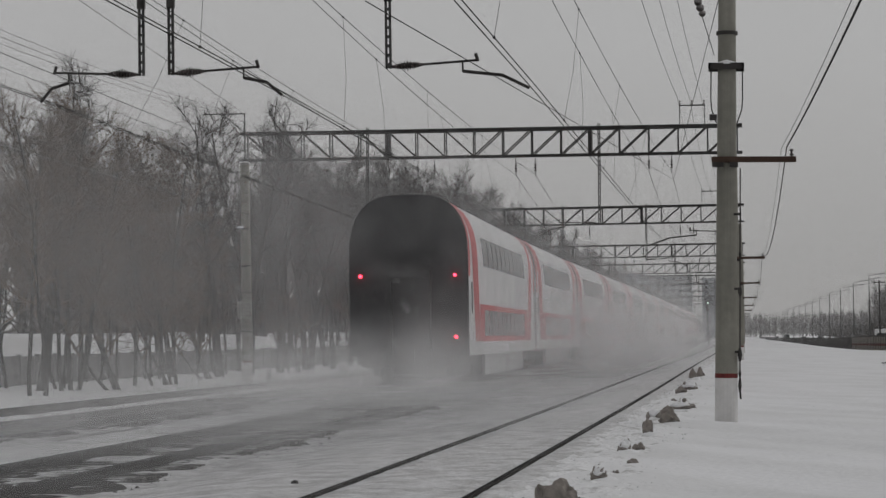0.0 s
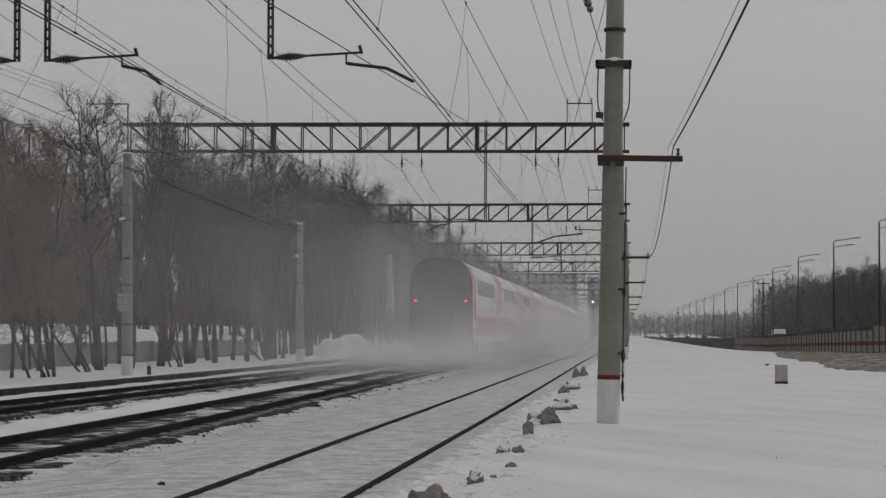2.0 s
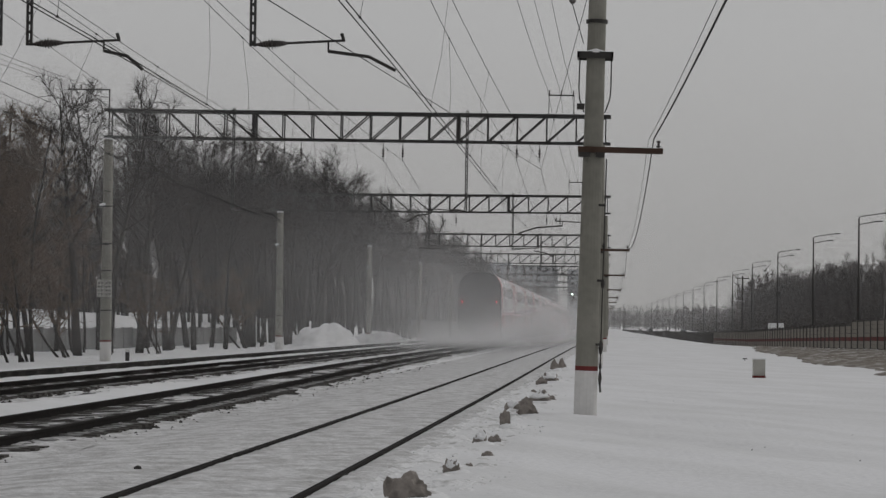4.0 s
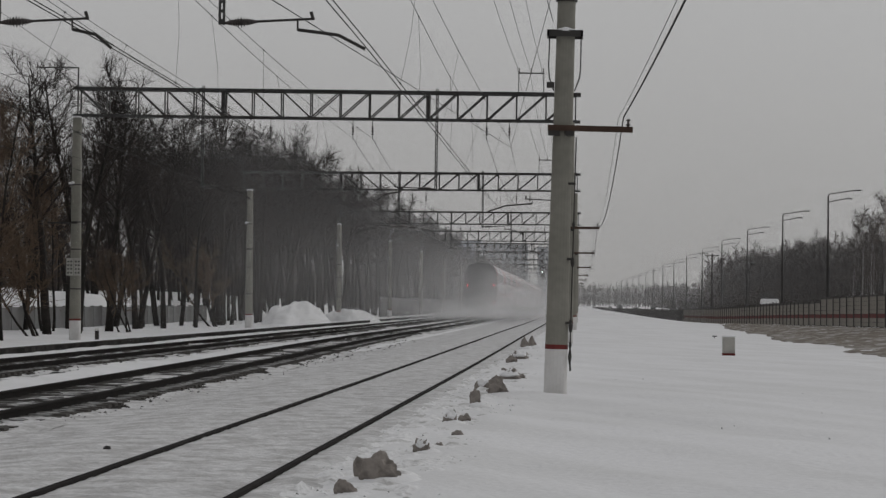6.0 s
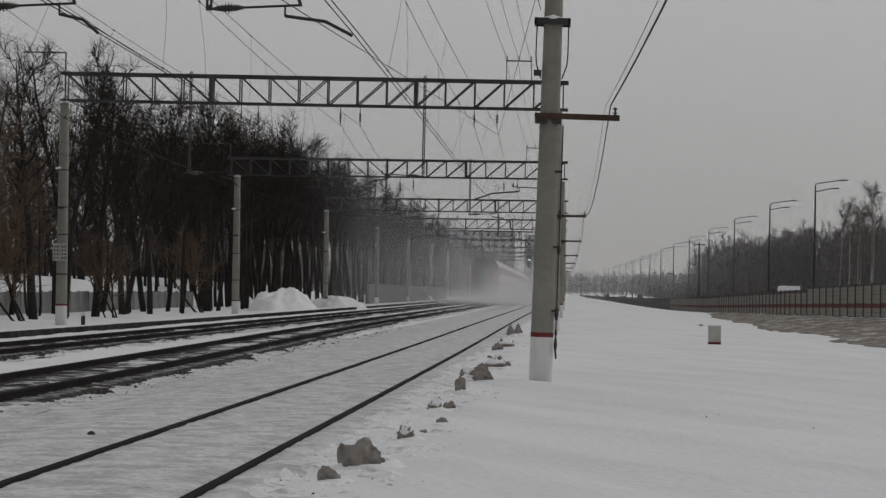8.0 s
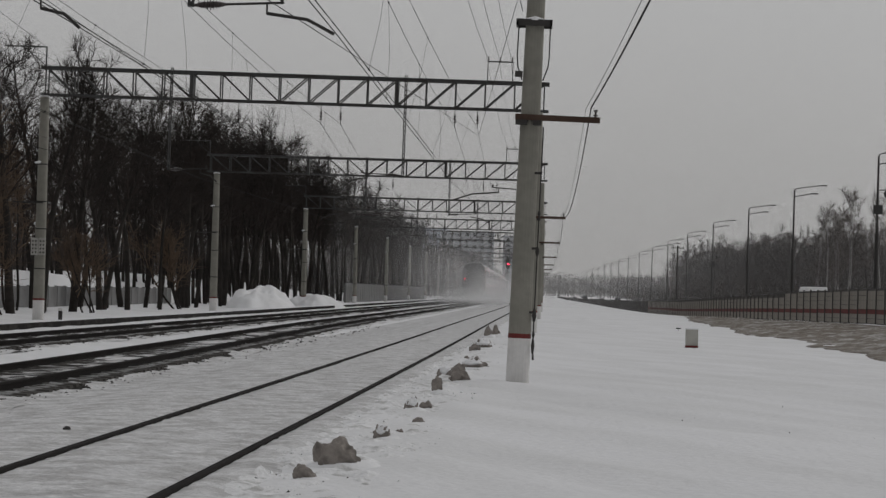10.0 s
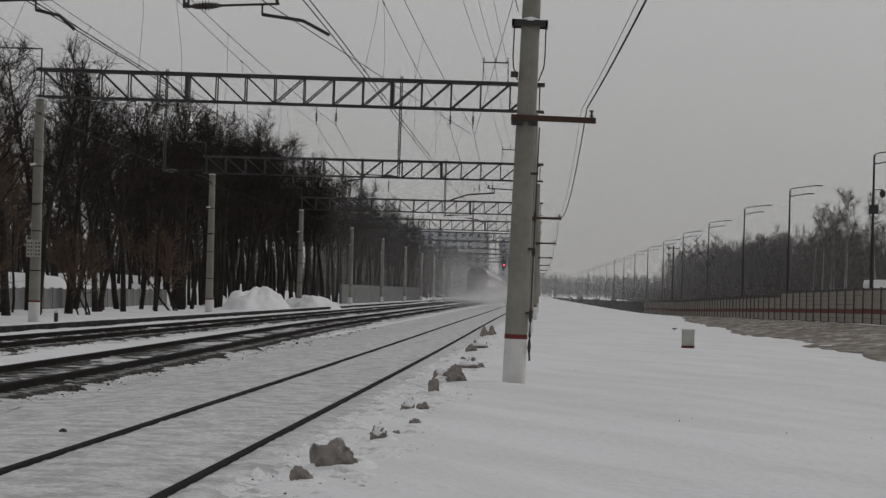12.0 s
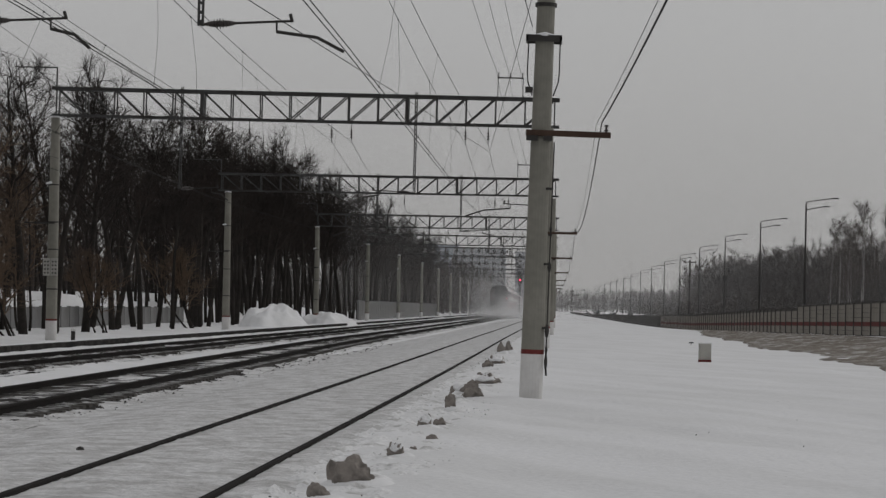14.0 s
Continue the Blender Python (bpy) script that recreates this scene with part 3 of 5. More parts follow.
def build_catenary(k):
    """Twin contact wires, two carriers and droppers, span by span."""
    for i in range(len(GANTRY_Y) - 1):
        y0, y1 = GANTRY_Y[i], GANTRY_Y[i + 1]
        h0, h1 = held(k, y0), held(k, y1)
        a = Vector((h0[0] + bend(y0), y0 - 0.39, 5.93 if y0 < 97 else 5.75))
        b = Vector((h1[0] + bend(y1), y1 - 0.39, 5.93 if y1 < 97 else 5.75))
        w = thing("catenary_wires", "thin dark twin contact and carrier wires with droppers over a track", "overhead wire", "catenary spans")
        near = y0 < 97
        r = 0.009 if near else 0.010 if y0 < 300 else 0.018
        for dx in ((-0.05, 0.05) if near else (0.0,)):
            part("contact_wire", Shape().tube([a + Vector((dx, 0, 0)), b + Vector((dx, 0, 0))], r, 4), WIRE, w)
        sag = 0.22 if near else 0.5
        for q in (1, 2):
            line = sag_line((h0[q] + bend(y0), y0, h0[3]), (h1[q] + bend(y1), y1, h1[3]), sag)
            part("carrier_wire", Shape().tube(line, r * 0.8, 4), WIRE, w)
        if y0 < 320:
            for j in range(1, 8):
                t = j / 8
                c = a.lerp(b, t) + Vector((0.05 if j % 2 else -0.05, 0, 0)) * near
                q = 1 + j % 2
                m = Vector((h0[q] + bend(y0), y0, h0[3])).lerp(Vector((h1[q] + bend(y1), y1, h1[3])), t) - Vector((0, 0, sag * 4 * t * (1 - t)))
                bow = c.lerp(m, 0.45) + Vector((0.05, 0.02, 0))
                part("dropper", Shape().tube([c, bow, m], 0.0045, 3), WIRE, w)
                for p in (c, m):
                    part("dropper_clamp", Shape().tube([p + Vector((0, -0.05, 0.0)), p + Vector((0, 0.05, 0.0))], 0.024, 4), WIRE, w)


def build_single_wire(label, p, q, sag=0.0, r=0.008):
    tagged(part("overhead_wire", Shape().tube(sag_line(p, q, sag), r, 4), WIRE), label, "wire", "single overhead wires")


build_single_wire("thin wire crossing over the near track", (-4.9, 30.0, 5.86), (-3.07, 97.0, 7.74))
build_single_wire("thin stay wire from the tall mast to a girder", (-0.28, 42.0, 8.30), (-3.07, 97.0, 7.83))
build_single_wire("thin stay wire at the tall mast", (-0.62, 41.8, 6.38), (-1.02, 33.0, 7.2))
build_single_wire("thin wire rising to the outer bracket", (-11.4, 12.0, 8.9), (-20.66, 97.0, 10.93))
build_single_wire("dark wire to the outer end of a girder", (-17.2, 10.0, 8.92), (-19.6, 97.0, 8.92), 0.1, 0.011)
build_single_wire("dark wire to the head of an outer mast", (-17.9, 10.0, 8.92), (-20.6, 97.0, 8.92), 0.1, 0.009)
build_single_wire("dark wire to the shaft of an outer mast", (-17.7, 10.0, 6.72), (-20.45, 97.0, 6.72), 0.0, 0.012)
build_single_wire("thin wire to the shaft of an outer mast", (-17.7, 10.0, 7.5), (-20.45, 97.0, 7.2), 0.15, 0.006)
stay = thing("stay_insulator", "dark ribbed insulator in a stay wire beside the mast", "insulator", at=pose(-0.79, 38.0, 6.74))
part("string", insulator_shape((-0.05, -0.8, 0.09), (0.05, 0.8, -0.07), 4, 0.07), PORCELAIN, stay)


for k in range(3):
    build_catenary(k)
    for gy in GANTRY_Y[2:8]:
        for hx in held(k, gy)[1:3]:
            top = GANTRY_TOP.get(gy, 9.1) - (1.08 if gy < 120 else 1.0)
            si = thing("suspension_insulator", "small dark string insulator hanging below a girder", "insulator", "hanging insulators", at=pose(hx + bend(gy), gy, top))
            part("link", Shape().tube([(0, 0, 0.02), (0, 0, -0.35)], 0.012, 5), WIRE, si)
            part("string", insulator_shape((0, 0, -0.3), (0, 0, -0.68), 3, 0.075), PORCELAIN, si)
            part("hook", Shape().tube([(0, 0, -0.66), (0, 0, -0.85)], 0.012, 5), WIRE, si)


def build_wires(name, label, x, z, sag, group, r=0.008):
    """A line wire from support to support."""
    for i in range(len(GANTRY_Y) - 1):
        y0, y1 = GANTRY_Y[i], GANTRY_Y[i + 1]
        z0 = z + GANTRY_TOP.get(y0, 9.1) if z < 3 else z
        z1 = z + GANTRY_TOP.get(y1, 9.1) if z < 3 else z
        low = 3 < z < 6
        xs = x + (1.2 if y0 < 0 and low else 0.22 if y0 == 42 and low else 0.0)
        xe = x + (0.22 if y1 == 42 and low else 0.0)
        s = Shape().tube(sag_line((xs + bend(y0), y0 - 0.2, z0), (xe + bend(y1), y1 - 0.2, z1), 0.3 if y0 < 0 else sag), r, 4)
        tagged(part(name, s, WIRE), label, "wire", group)


for k in range(3):
    build_wires("feeder_wire", "thin feeder wire on the portal girders' pin insulators", RIGHT_X + 0.35 - 2.47 + k * 0.48, 1.08, 0.4, "feeder wires")
    build_wires("line_wire", "thin line wire on outer bracket insulators", LEFT_X - 0.2 + 0.1 - 1.65 + k * 0.5, 1.08, 0.4, "line wires")
build_wires("signal_wire", "slack dark signal cable on the mast arms", RIGHT_X + 1.12, 4.74, 0.75, "signal cables", 0.012)
build_wires("pole_wire", "thin wire beside the mast arms", RIGHT_X + 1.03, 4.72, 0.68, "signal cables", 0.004)


def build_kerb():
    """A low dark retaining edge beyond the last track."""
    s = Shape()
    line = [(-17.95 + bend(y), float(y), 0.0) for y in list(np.arange(20, 480, 10.0)) + [700.0, 1100.0]]
    s.sweep([(-0.15, -0.5), (0.15, -0.5), (0.15, -0.03), (0.12, 0.0), (-0.15, 0.0)], line)
    tagged(part("kerb", s, KERB), "dark low retaining edge beside the far track", "kerb", kind="structure")


build_kerb()

# fittings on the nearest mast
mast = [o for o in scene.objects if o.name == "catenary_mast"][0]
s = Shape().quad_box(-0.32, -0.24, 6.13, 0.30, -0.20, 6.24).quad_box(-0.32, 0.20, 6.13, 0.30, 0.24, 6.24)
s.quad_box(-0.32, -0.24, 6.13, -0.28, 0.24, 6.24).quad_box(0.26, -0.24, 6.13, 0.30, 0.24, 6.24)
part("clamp_frame", s, DARK_STEEL, mast, "bolted steel clamp frame")
part("clamp_snow", Shape().tube([(-0.2, -0.2, 6.22), (0.0, -0.21, 6.25), (0.2, -0.2, 6.22)], [0.02, 0.045, 0.02], 6), SNOW, mast, "snow caught on the clamp")
for sx in (-1, 1):
    part("ground_lead", Shape().tube([(sx * 0.27, -0.2, 6.14), (sx * 0.275, -0.21, 5.6), (sx * 0.26, -0.2, 5.42), (sx * 0.18, -0.1, 5.2)], 0.012, 5), WIRE, mast)
part("lead_clip", Shape().quad_box(-0.3, -0.2, 5.24, -0.17, -0.12, 5.34), DARK_STEEL, mast)
for z in (6.75, 7.6):
    part("band", ring(z, z + 0.06, 0.19, 0.19), DARK_STEEL, mast)
s = Shape().tube([(0.235, -0.1, 4.4), (0.235, -0.1, 0.75)], 0.013, 6)
for z, h, r in ((2.9, 0.1, 0.03), (2.25, 0.16, 0.04), (1.15, 0.22, 0.045), (0.82, 0.12, 0.03), (0.62, 0.25, 0.035)):
    s.tube([(0.235, -0.1, z - h / 2), (0.235, -0.1, z), (0.235, -0.1, z + h / 2)], [r * 0.5, r, r * 0.5], 8)
s.tube([(0.235, -0.1, 0.75), (0.24, -0.1, 0.5), (0.25, -0.1, 0.38)], 0.018, 6)
part("tension_rod", s, DARK_STEEL, mast, "dark hanging rod with insulators")
for z in (3.6, 2.3, 1.2):
    part("rod_bracket", Shape().quad_box(0.12, -0.13, z - 0.02, 0.25, -0.08, z + 0.02), DARK_STEEL, mast)


# ---- the train ----
CAR_LEN, CARS = 26.2, 14
BODY_LEN = 25.5


def side_x(z, half=1.6):
    """Half width of the body at a height: upright flanks, then a round shoulder."""
    if z <= 3.75:
        return half
    k = min(1.0, ((z - 3.75) / 1.65) ** (1 / 0.85))
    return half * math.sqrt(1 - k * k) ** 0.62


def car_section(half=1.6):
    pts = [(-half, 1.05), (half, 1.05), (half, 3.75)]
    for k in range(1, 15):
        a = math.pi * k / 15
        c, s_ = math.cos(a), math.sin(a)
        pts.append((half * math.copysign(abs(c) ** 0.62, c), 3.75 + 1.65 * abs(s_) ** 0.85))
    pts.append((-half, 3.75))
    return pts


SECTION = car_section()


def band(z0, z1, y0, y1, out, side, inset=0.0):
    """A strip on the flat side of the body."""
    x0, x1 = 1.6 - inset, 1.6 + out
    return Shape().quad_box(side * x0, y0, z0, side * x1, y1, z1) if side > 0 else Shape().quad_box(-x1, y0, z0, -x0, y1, z1)


def hoop(y0, y1, low, lean):
    """A painted stripe up one flank, over the roof and down the other, leaning along the car as it rises."""
    pts = [(1.6, low), (1.6, 3.2)] + SECTION[2:] + [(-1.6, 3.2), (-1.6, low)]
    s = Shape()
    for a, u in pts:
        d = lean * min(1.0, (u - low) / (5.3 - low))
        s.v += [(a * 1.005, y0 + d, u + 0.007), (a * 1.005, y1 + d * 0.85, u + 0.007)]
    s.f = [(2 * k, 2 * k + 1, 2 * k + 3, 2 * k + 2) for k in range(len(pts) - 1)]
    return s


def shoulder(y0, y1, z0, z1, lean, out, side):
    """A slanting strip that follows the body's shoulder."""
    s = Shape()
    for k in range(6):
        z = z0 + (z1 - z0) * k / 5
        x, d = side * (side_x(z) + out), -lean * k / 5
        s.v += [(x, y0 + d, z), (x, y1 + d, z), (x - side * 0.05, y1 + d, z), (x - side * 0.05, y0 + d, z)]
    for k in range(5):
        s.f += [(4 * k + e, 4 * k + (e + 1) % 4, 4 * k + 4 + (e + 1) % 4, 4 * k + 4 + e) for e in range(4)]
    return s


_m = {}


def once(key, make):
    if key not in _m:
        _m[key] = make()
    return _m[key]


def build_wheelset():
    s = Shape()
    s.tube([(-0.7, 0, 0), (0.7, 0, 0)], 0.08, 8)
    for x in (-0.8, 0.8):
        s.tube([(x - 0.065, 0, 0), (x + 0.065, 0, 0)], 0.47, 18)
    return s


def build_carriage(last):
    """Origin: at rail level, middle of the rear end; the body runs along +y."""
    c = thing("passenger_carriage", "grey double-deck carriage, red band, " + ("grimy end with red tail lights" if last else "tinted windows"), "railway carriage", "carriages of the train")
    part("body", once("body", lambda: Shape().sweep(SECTION, [(0, 0.35, 0), (0, BODY_LEN, 0)]).mesh("body", CAR_WHITE)), None, c)
    for key, y0, y1, low, lean in (("edge", 0.37, 0.85, 3.2, 0.0), ("slash", 2.2, 3.7, 1.42, -1.3), ("far_edge", BODY_LEN - 0.5, BODY_LEN - 0.02, 3.2, 0.0), ("far_slash", BODY_LEN - 3.6, BODY_LEN - 2.2, 1.42, 1.3)):
        part("end_stripe", once(key, lambda: hoop(y0, y1, low, lean).mesh("end_stripe", CAR_RED)), None, c, "red slanting stripe over flank and roof")
    for side in (1, -1):
        part("red_band", once(("rb", side), lambda: band(1.42, 2.48, 3.7, BODY_LEN - 3.6, 0.006, side).mesh("red_band", CAR_RED)), None, c, "red lower window band")
        for k in range(10):
            y = 4.9 + k * 1.56
            part("window", once(("wu", side), lambda: shoulder(0.0, 1.40, 3.58, 4.40, 0.35, 0.012, side).mesh("window", CAR_GLASS)), None, c, at=pose(0, y, 0))
            part("pillar", once(("pu", side), lambda: shoulder(1.40, 1.56, 3.58, 4.40, 0.35, 0.016, side).mesh("pillar", CAR_UNDER)), None, c, at=pose(0, y, 0))
            part("window", once(("wl", side), lambda: band(1.58, 2.32, 0, 1.3, 0.012, side, 0.03).mesh("window", CAR_GLASS)), None, c, at=pose(0, y + 0.1, 0))
            part("pillar", once(("pl", side), lambda: band(1.58, 2.32, 1.3, 1.40, 0.014, side, 0.03).mesh("pillar", CAR_UNDER)), None, c, at=pose(0, y + 0.1, 0))
        part("door_window", once(("dw", side), lambda: band(2.2, 3.05, 1.05, 1.35, 0.016, side, 0.02).mesh("door_window", CAR_UNDER)), None, c)
        for y in (0.75, BODY_LEN - 1.6):
            part("door", once(("d", side), lambda: band(1.15, 3.1, 0, 0.85, 0.012, side, 0.02).mesh("door", CAR_WHITE)), None, c, at=pose(0, y, 0))
        part("skirt", once(("sk", side), lambda: band(0.45, 1.05, 5.5, BODY_LEN - 5.5, -0.05, side, 0.15).mesh("skirt", CAR_ROOF)), None, c)
    part("underframe", once("uf", lambda: Shape().quad_box(-1.25, 0.6, 0.75, 1.25, BODY_LEN - 0.3, 1.06).quad_box(-1.1, 6.5, 0.4, 1.1, 19, 0.8).mesh("underframe", CAR_UNDER)), None, c)
    for y in (3.2, BODY_LEN - 3.0):
        bg = part("bogie", once("bogie", lambda: Shape().quad_box(-1.15, -1.9, 0.5, -0.95, 1.9, 0.75).quad_box(0.95, -1.9, 0.5, 1.15, 1.9, 0.75).quad_box(-1.1, -0.3, 0.45, 1.1, 0.3, 0.8).mesh("bogie", CAR_UNDER)), None, c, at=pose(0, y, 0))
        for dy in (-1.25, 1.25):
            part("wheelset", once("ws", lambda: build_wheelset().mesh("wheelset", DARK_STEEL)), None, bg, at=pose(0, dy, 0.475))
    if last:
        inner = [(a * 1.006, 1.03 + (u - 1.03) * 1.006) for a, u in SECTION]
        part("end_wall", Shape().sweep(inner, [(0, 0.05, 0), (0, 0.36, 0)]), CAR_END, c, "grimy dark end wall", bevel=0.04)
        part("gangway", Shape().quad_box(-0.62, -0.28, 1.15, -0.42, 0.06, 3.35).quad_box(0.42, -0.28, 1.15, 0.62, 0.06, 3.35).quad_box(-0.62, -0.28, 3.15, 0.62, 0.06, 3.36), CAR_END, c, "rubber gangway frame")
        part("gangway_door", Shape().quad_box(-0.42, -0.02, 1.15, 0.42, 0.06, 3.15), CAR_UNDER, c)
        part("buffer_beam", Shape().quad_box(-1.4, -0.02, 0.85, 1.4, 0.2, 1.12), CAR_UNDER, c)
        part("coupler", Shape().quad_box(-0.14, -0.62, 0.92, 0.14, 0.1, 1.16).quad_box(-0.22, -0.7, 0.88, 0.22, -0.5, 1.2), DARK_STEEL, c)
        for x in (-0.8, 0.8):
            part("buffer", Shape().tube([(x, 0.1, 1.06), (x, -0.35, 1.06), (x, -0.36, 1.06), (x, -0.42, 1.06)], [0.09, 0.09, 0.22, 0.22], 14), CAR_UNDER, c)
        for x, z in ((-1.29, 3.22), (1.27, 3.22), (1.28, 1.56)):
            part("tail_light", Shape().tube([(x, 0.06, z), (x, -0.05, z)], 0.042, 14), TAIL_RED, c, "lit red tail light")
        part("hose", Shape().tube([(0.45, 0, 0.95), (0.5, -0.2, 0.55), (0.35, -0.3, 0.5)], 0.03, 6), RUBBER, c)
    else:
        part("gangway", once("gw", lambda: Shape().quad_box(-0.75, -0.36, 1.1, 0.75, 0.4, 3.5).mesh("gangway", CAR_END)), None, c, "dark rubber gangway")
    return c


carriages = [build_carriage(i == 0) for i in range(CARS)]
REAR = ((0.0, 64.0), (1.0, 94.0), (2.0, 123.5), (4.5, 193.0), (6.0, 235.0), (8.0, 286.0), (10.5, 344.0), (14.0, 420.0))  # seconds, the train's rear


# ---- blown snow round the train ----
def sheet(name, mat, corners, label):
    """One thin layer of airborne snow, or of the imitated far haze."""
    s = Shape()
    s.v = list(corners)
    s.f = [(0, 1, 2, 3)]
    ob = part(name, s, mat)
    return tagged(ob, label, "snow dust", "blown snow", "stuff")


DUST_LABEL = "fine white snow dust whirled up by the train"
dusts = []
# low drift over the track and its neighbours
for i, z in enumerate((0.08, 0.18, 0.30, 0.42)):
    mat = veil("snow_drift", 0.50 - 0.03 * i, (50, 60), (-64 + 5 * i, -4, 190, 345), (-9.5 + 0.9 * i, -1.0, 1.6, 8.5 - 0.5 * i), (0.30, 0.10, 1), low=0.35)
    dusts.append(sheet("snow_dust", mat, [(-10, -82, z), (9, -82, z), (9, 350, z), (-10, 350, z)], DUST_LABEL))
# curtains along both sides of the carriages
for i, x in enumerate((1.85, 2.4, 3.0, 3.8, 4.8, 6.0)):
    mat = veil("snow_curtain", 0.38 - 0.02 * i, (1.2, 5.3 + 0.4 * i), (-2 + 2 * i, 62, 190, 345), grain=(1, 0.06, 0.35), foot=(-0.1, 0.7), low=0.45)
    dusts.append(sheet("snow_dust", mat, [(x, -30, -0.1), (x, 350, -0.1), (x, 350, 7), (x, -30, 7)], DUST_LABEL))
for i, x in enumerate((-2.2, -3.4, -4.8, -6.4, -8.0)):
    mat = veil("snow_curtain", 0.04, (3.0, 12.5), (-95 + 8 * i, 8, 190, 345), grain=(1, 0.06, 0.2), foot=(-0.1, 1.2), low=0.4)
    dusts.append(sheet("snow_dust", mat, [(x, -150, -0.1), (x, 350, -0.1), (x, 350, 13), (x, -150, 13)], DUST_LABEL))
# billows behind the last carriage
for i, (y, share, top, half) in enumerate(((-0.9, 0.25, 13.0, 5.0), (-1.8, 0.18, 3.2, 4.4), (-3.0, 0.20, 3.0, 4.6), (-4.6, 0.24, 2.6, 4.8), (-7, 0.28, 2.6, 5.4), (-10, 0.28, 2.2, 5.8), (-14, 0.26, 2.2, 6.0),
                                           (-19, 0.24, 2.0, 6.4), (-26, 0.2, 2.0, 6.6), (-36, 0.14, 2.0, 6.6))):
    mat = veil("snow_billow", share, (0.3, top), (-99, -98, 98, 99), (-half - 1.0, -1.6, 0.4, half), (0.45, 1, 0.45), foot=(-0.05, 0.6), low=0.25)
    dusts.append(sheet("snow_dust", mat, [(-half - 5, y, -0.1), (half + 1, y, -0.1), (half + 1, y, 7), (-half - 5, y, 7)], DUST_LABEL))

# dust left behind, thinning out along the line
lags = []
for i, lag in enumerate((26, 40, 56, 74, 94, 116, 140, 168)):
    half = 5.5 + 0.2 * i
    mat = veil("snow_trail", 0.125 - 0.003 * i, (1.2, 7.0 + 0.1 * i), (-99, -98, 98, 99), (-2.6, 1.6, 2.8, half + 0.8), (0.32, 1, 0.32), foot=(-0.05, 0.8), low=0.35)
    lags.append((sheet("snow_dust", mat, [(-half - 6, 0, -0.1), (half + 1, 0, -0.1), (half + 1, 0, 8), (-half - 6, 0, 8)], DUST_LABEL), lag, 3.0 + 2.6 * i))

# plume thrown out beside the line, and haze that hangs among the trees for some seconds
for i, (lag, ahead) in enumerate(((8, 34), (16, 48), (26, 62), (38, 80))):
    mat = veil("snow_plume", 0.26, (1.6, 7.0), (-99, -98, 98, 99), (-0.6, 2.2, 5.0, 9.5), (0.35, 1, 0.35), foot=(-0.05, 0.5), low=0.4)
    lags.append((sheet("snow_dust", mat, [(-2, 0, -0.1), (10, 0, -0.1), (10, 0, 8), (-2, 0, 8)], DUST_LABEL), lag, ahead))
hazes = []
for x, share in ((-14.6, 0.065), (-16.2, 0.065), (-17.4, 0.06)):
    mat = veil("snow_haze", share, (3.0, 16.0), (-118, -45, 30, 130), grain=(1, 0.035, 0.12), foot=(-0.1, 1.0), low=0.6)
    hazes.append((sheet("snow_dust", mat, [(0, -120, -0.1), (0, 135, -0.1), (0, 135, 17), (0, -120, 17)], "thin snow haze drifting past the trees"), x))

# white see-through sheets over the far line, added to imitate the pale distance haze
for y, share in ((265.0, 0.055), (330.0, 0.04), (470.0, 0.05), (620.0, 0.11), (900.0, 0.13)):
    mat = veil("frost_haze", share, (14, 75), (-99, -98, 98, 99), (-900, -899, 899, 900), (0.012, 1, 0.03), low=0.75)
    hz = sheet("frost_haze", mat, [(-700, 0, -0.6), (700, 0, -0.6), (700, 0, 90), (-700, 0, 90)], "thin white sheet that imitates distance haze")
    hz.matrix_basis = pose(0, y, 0)


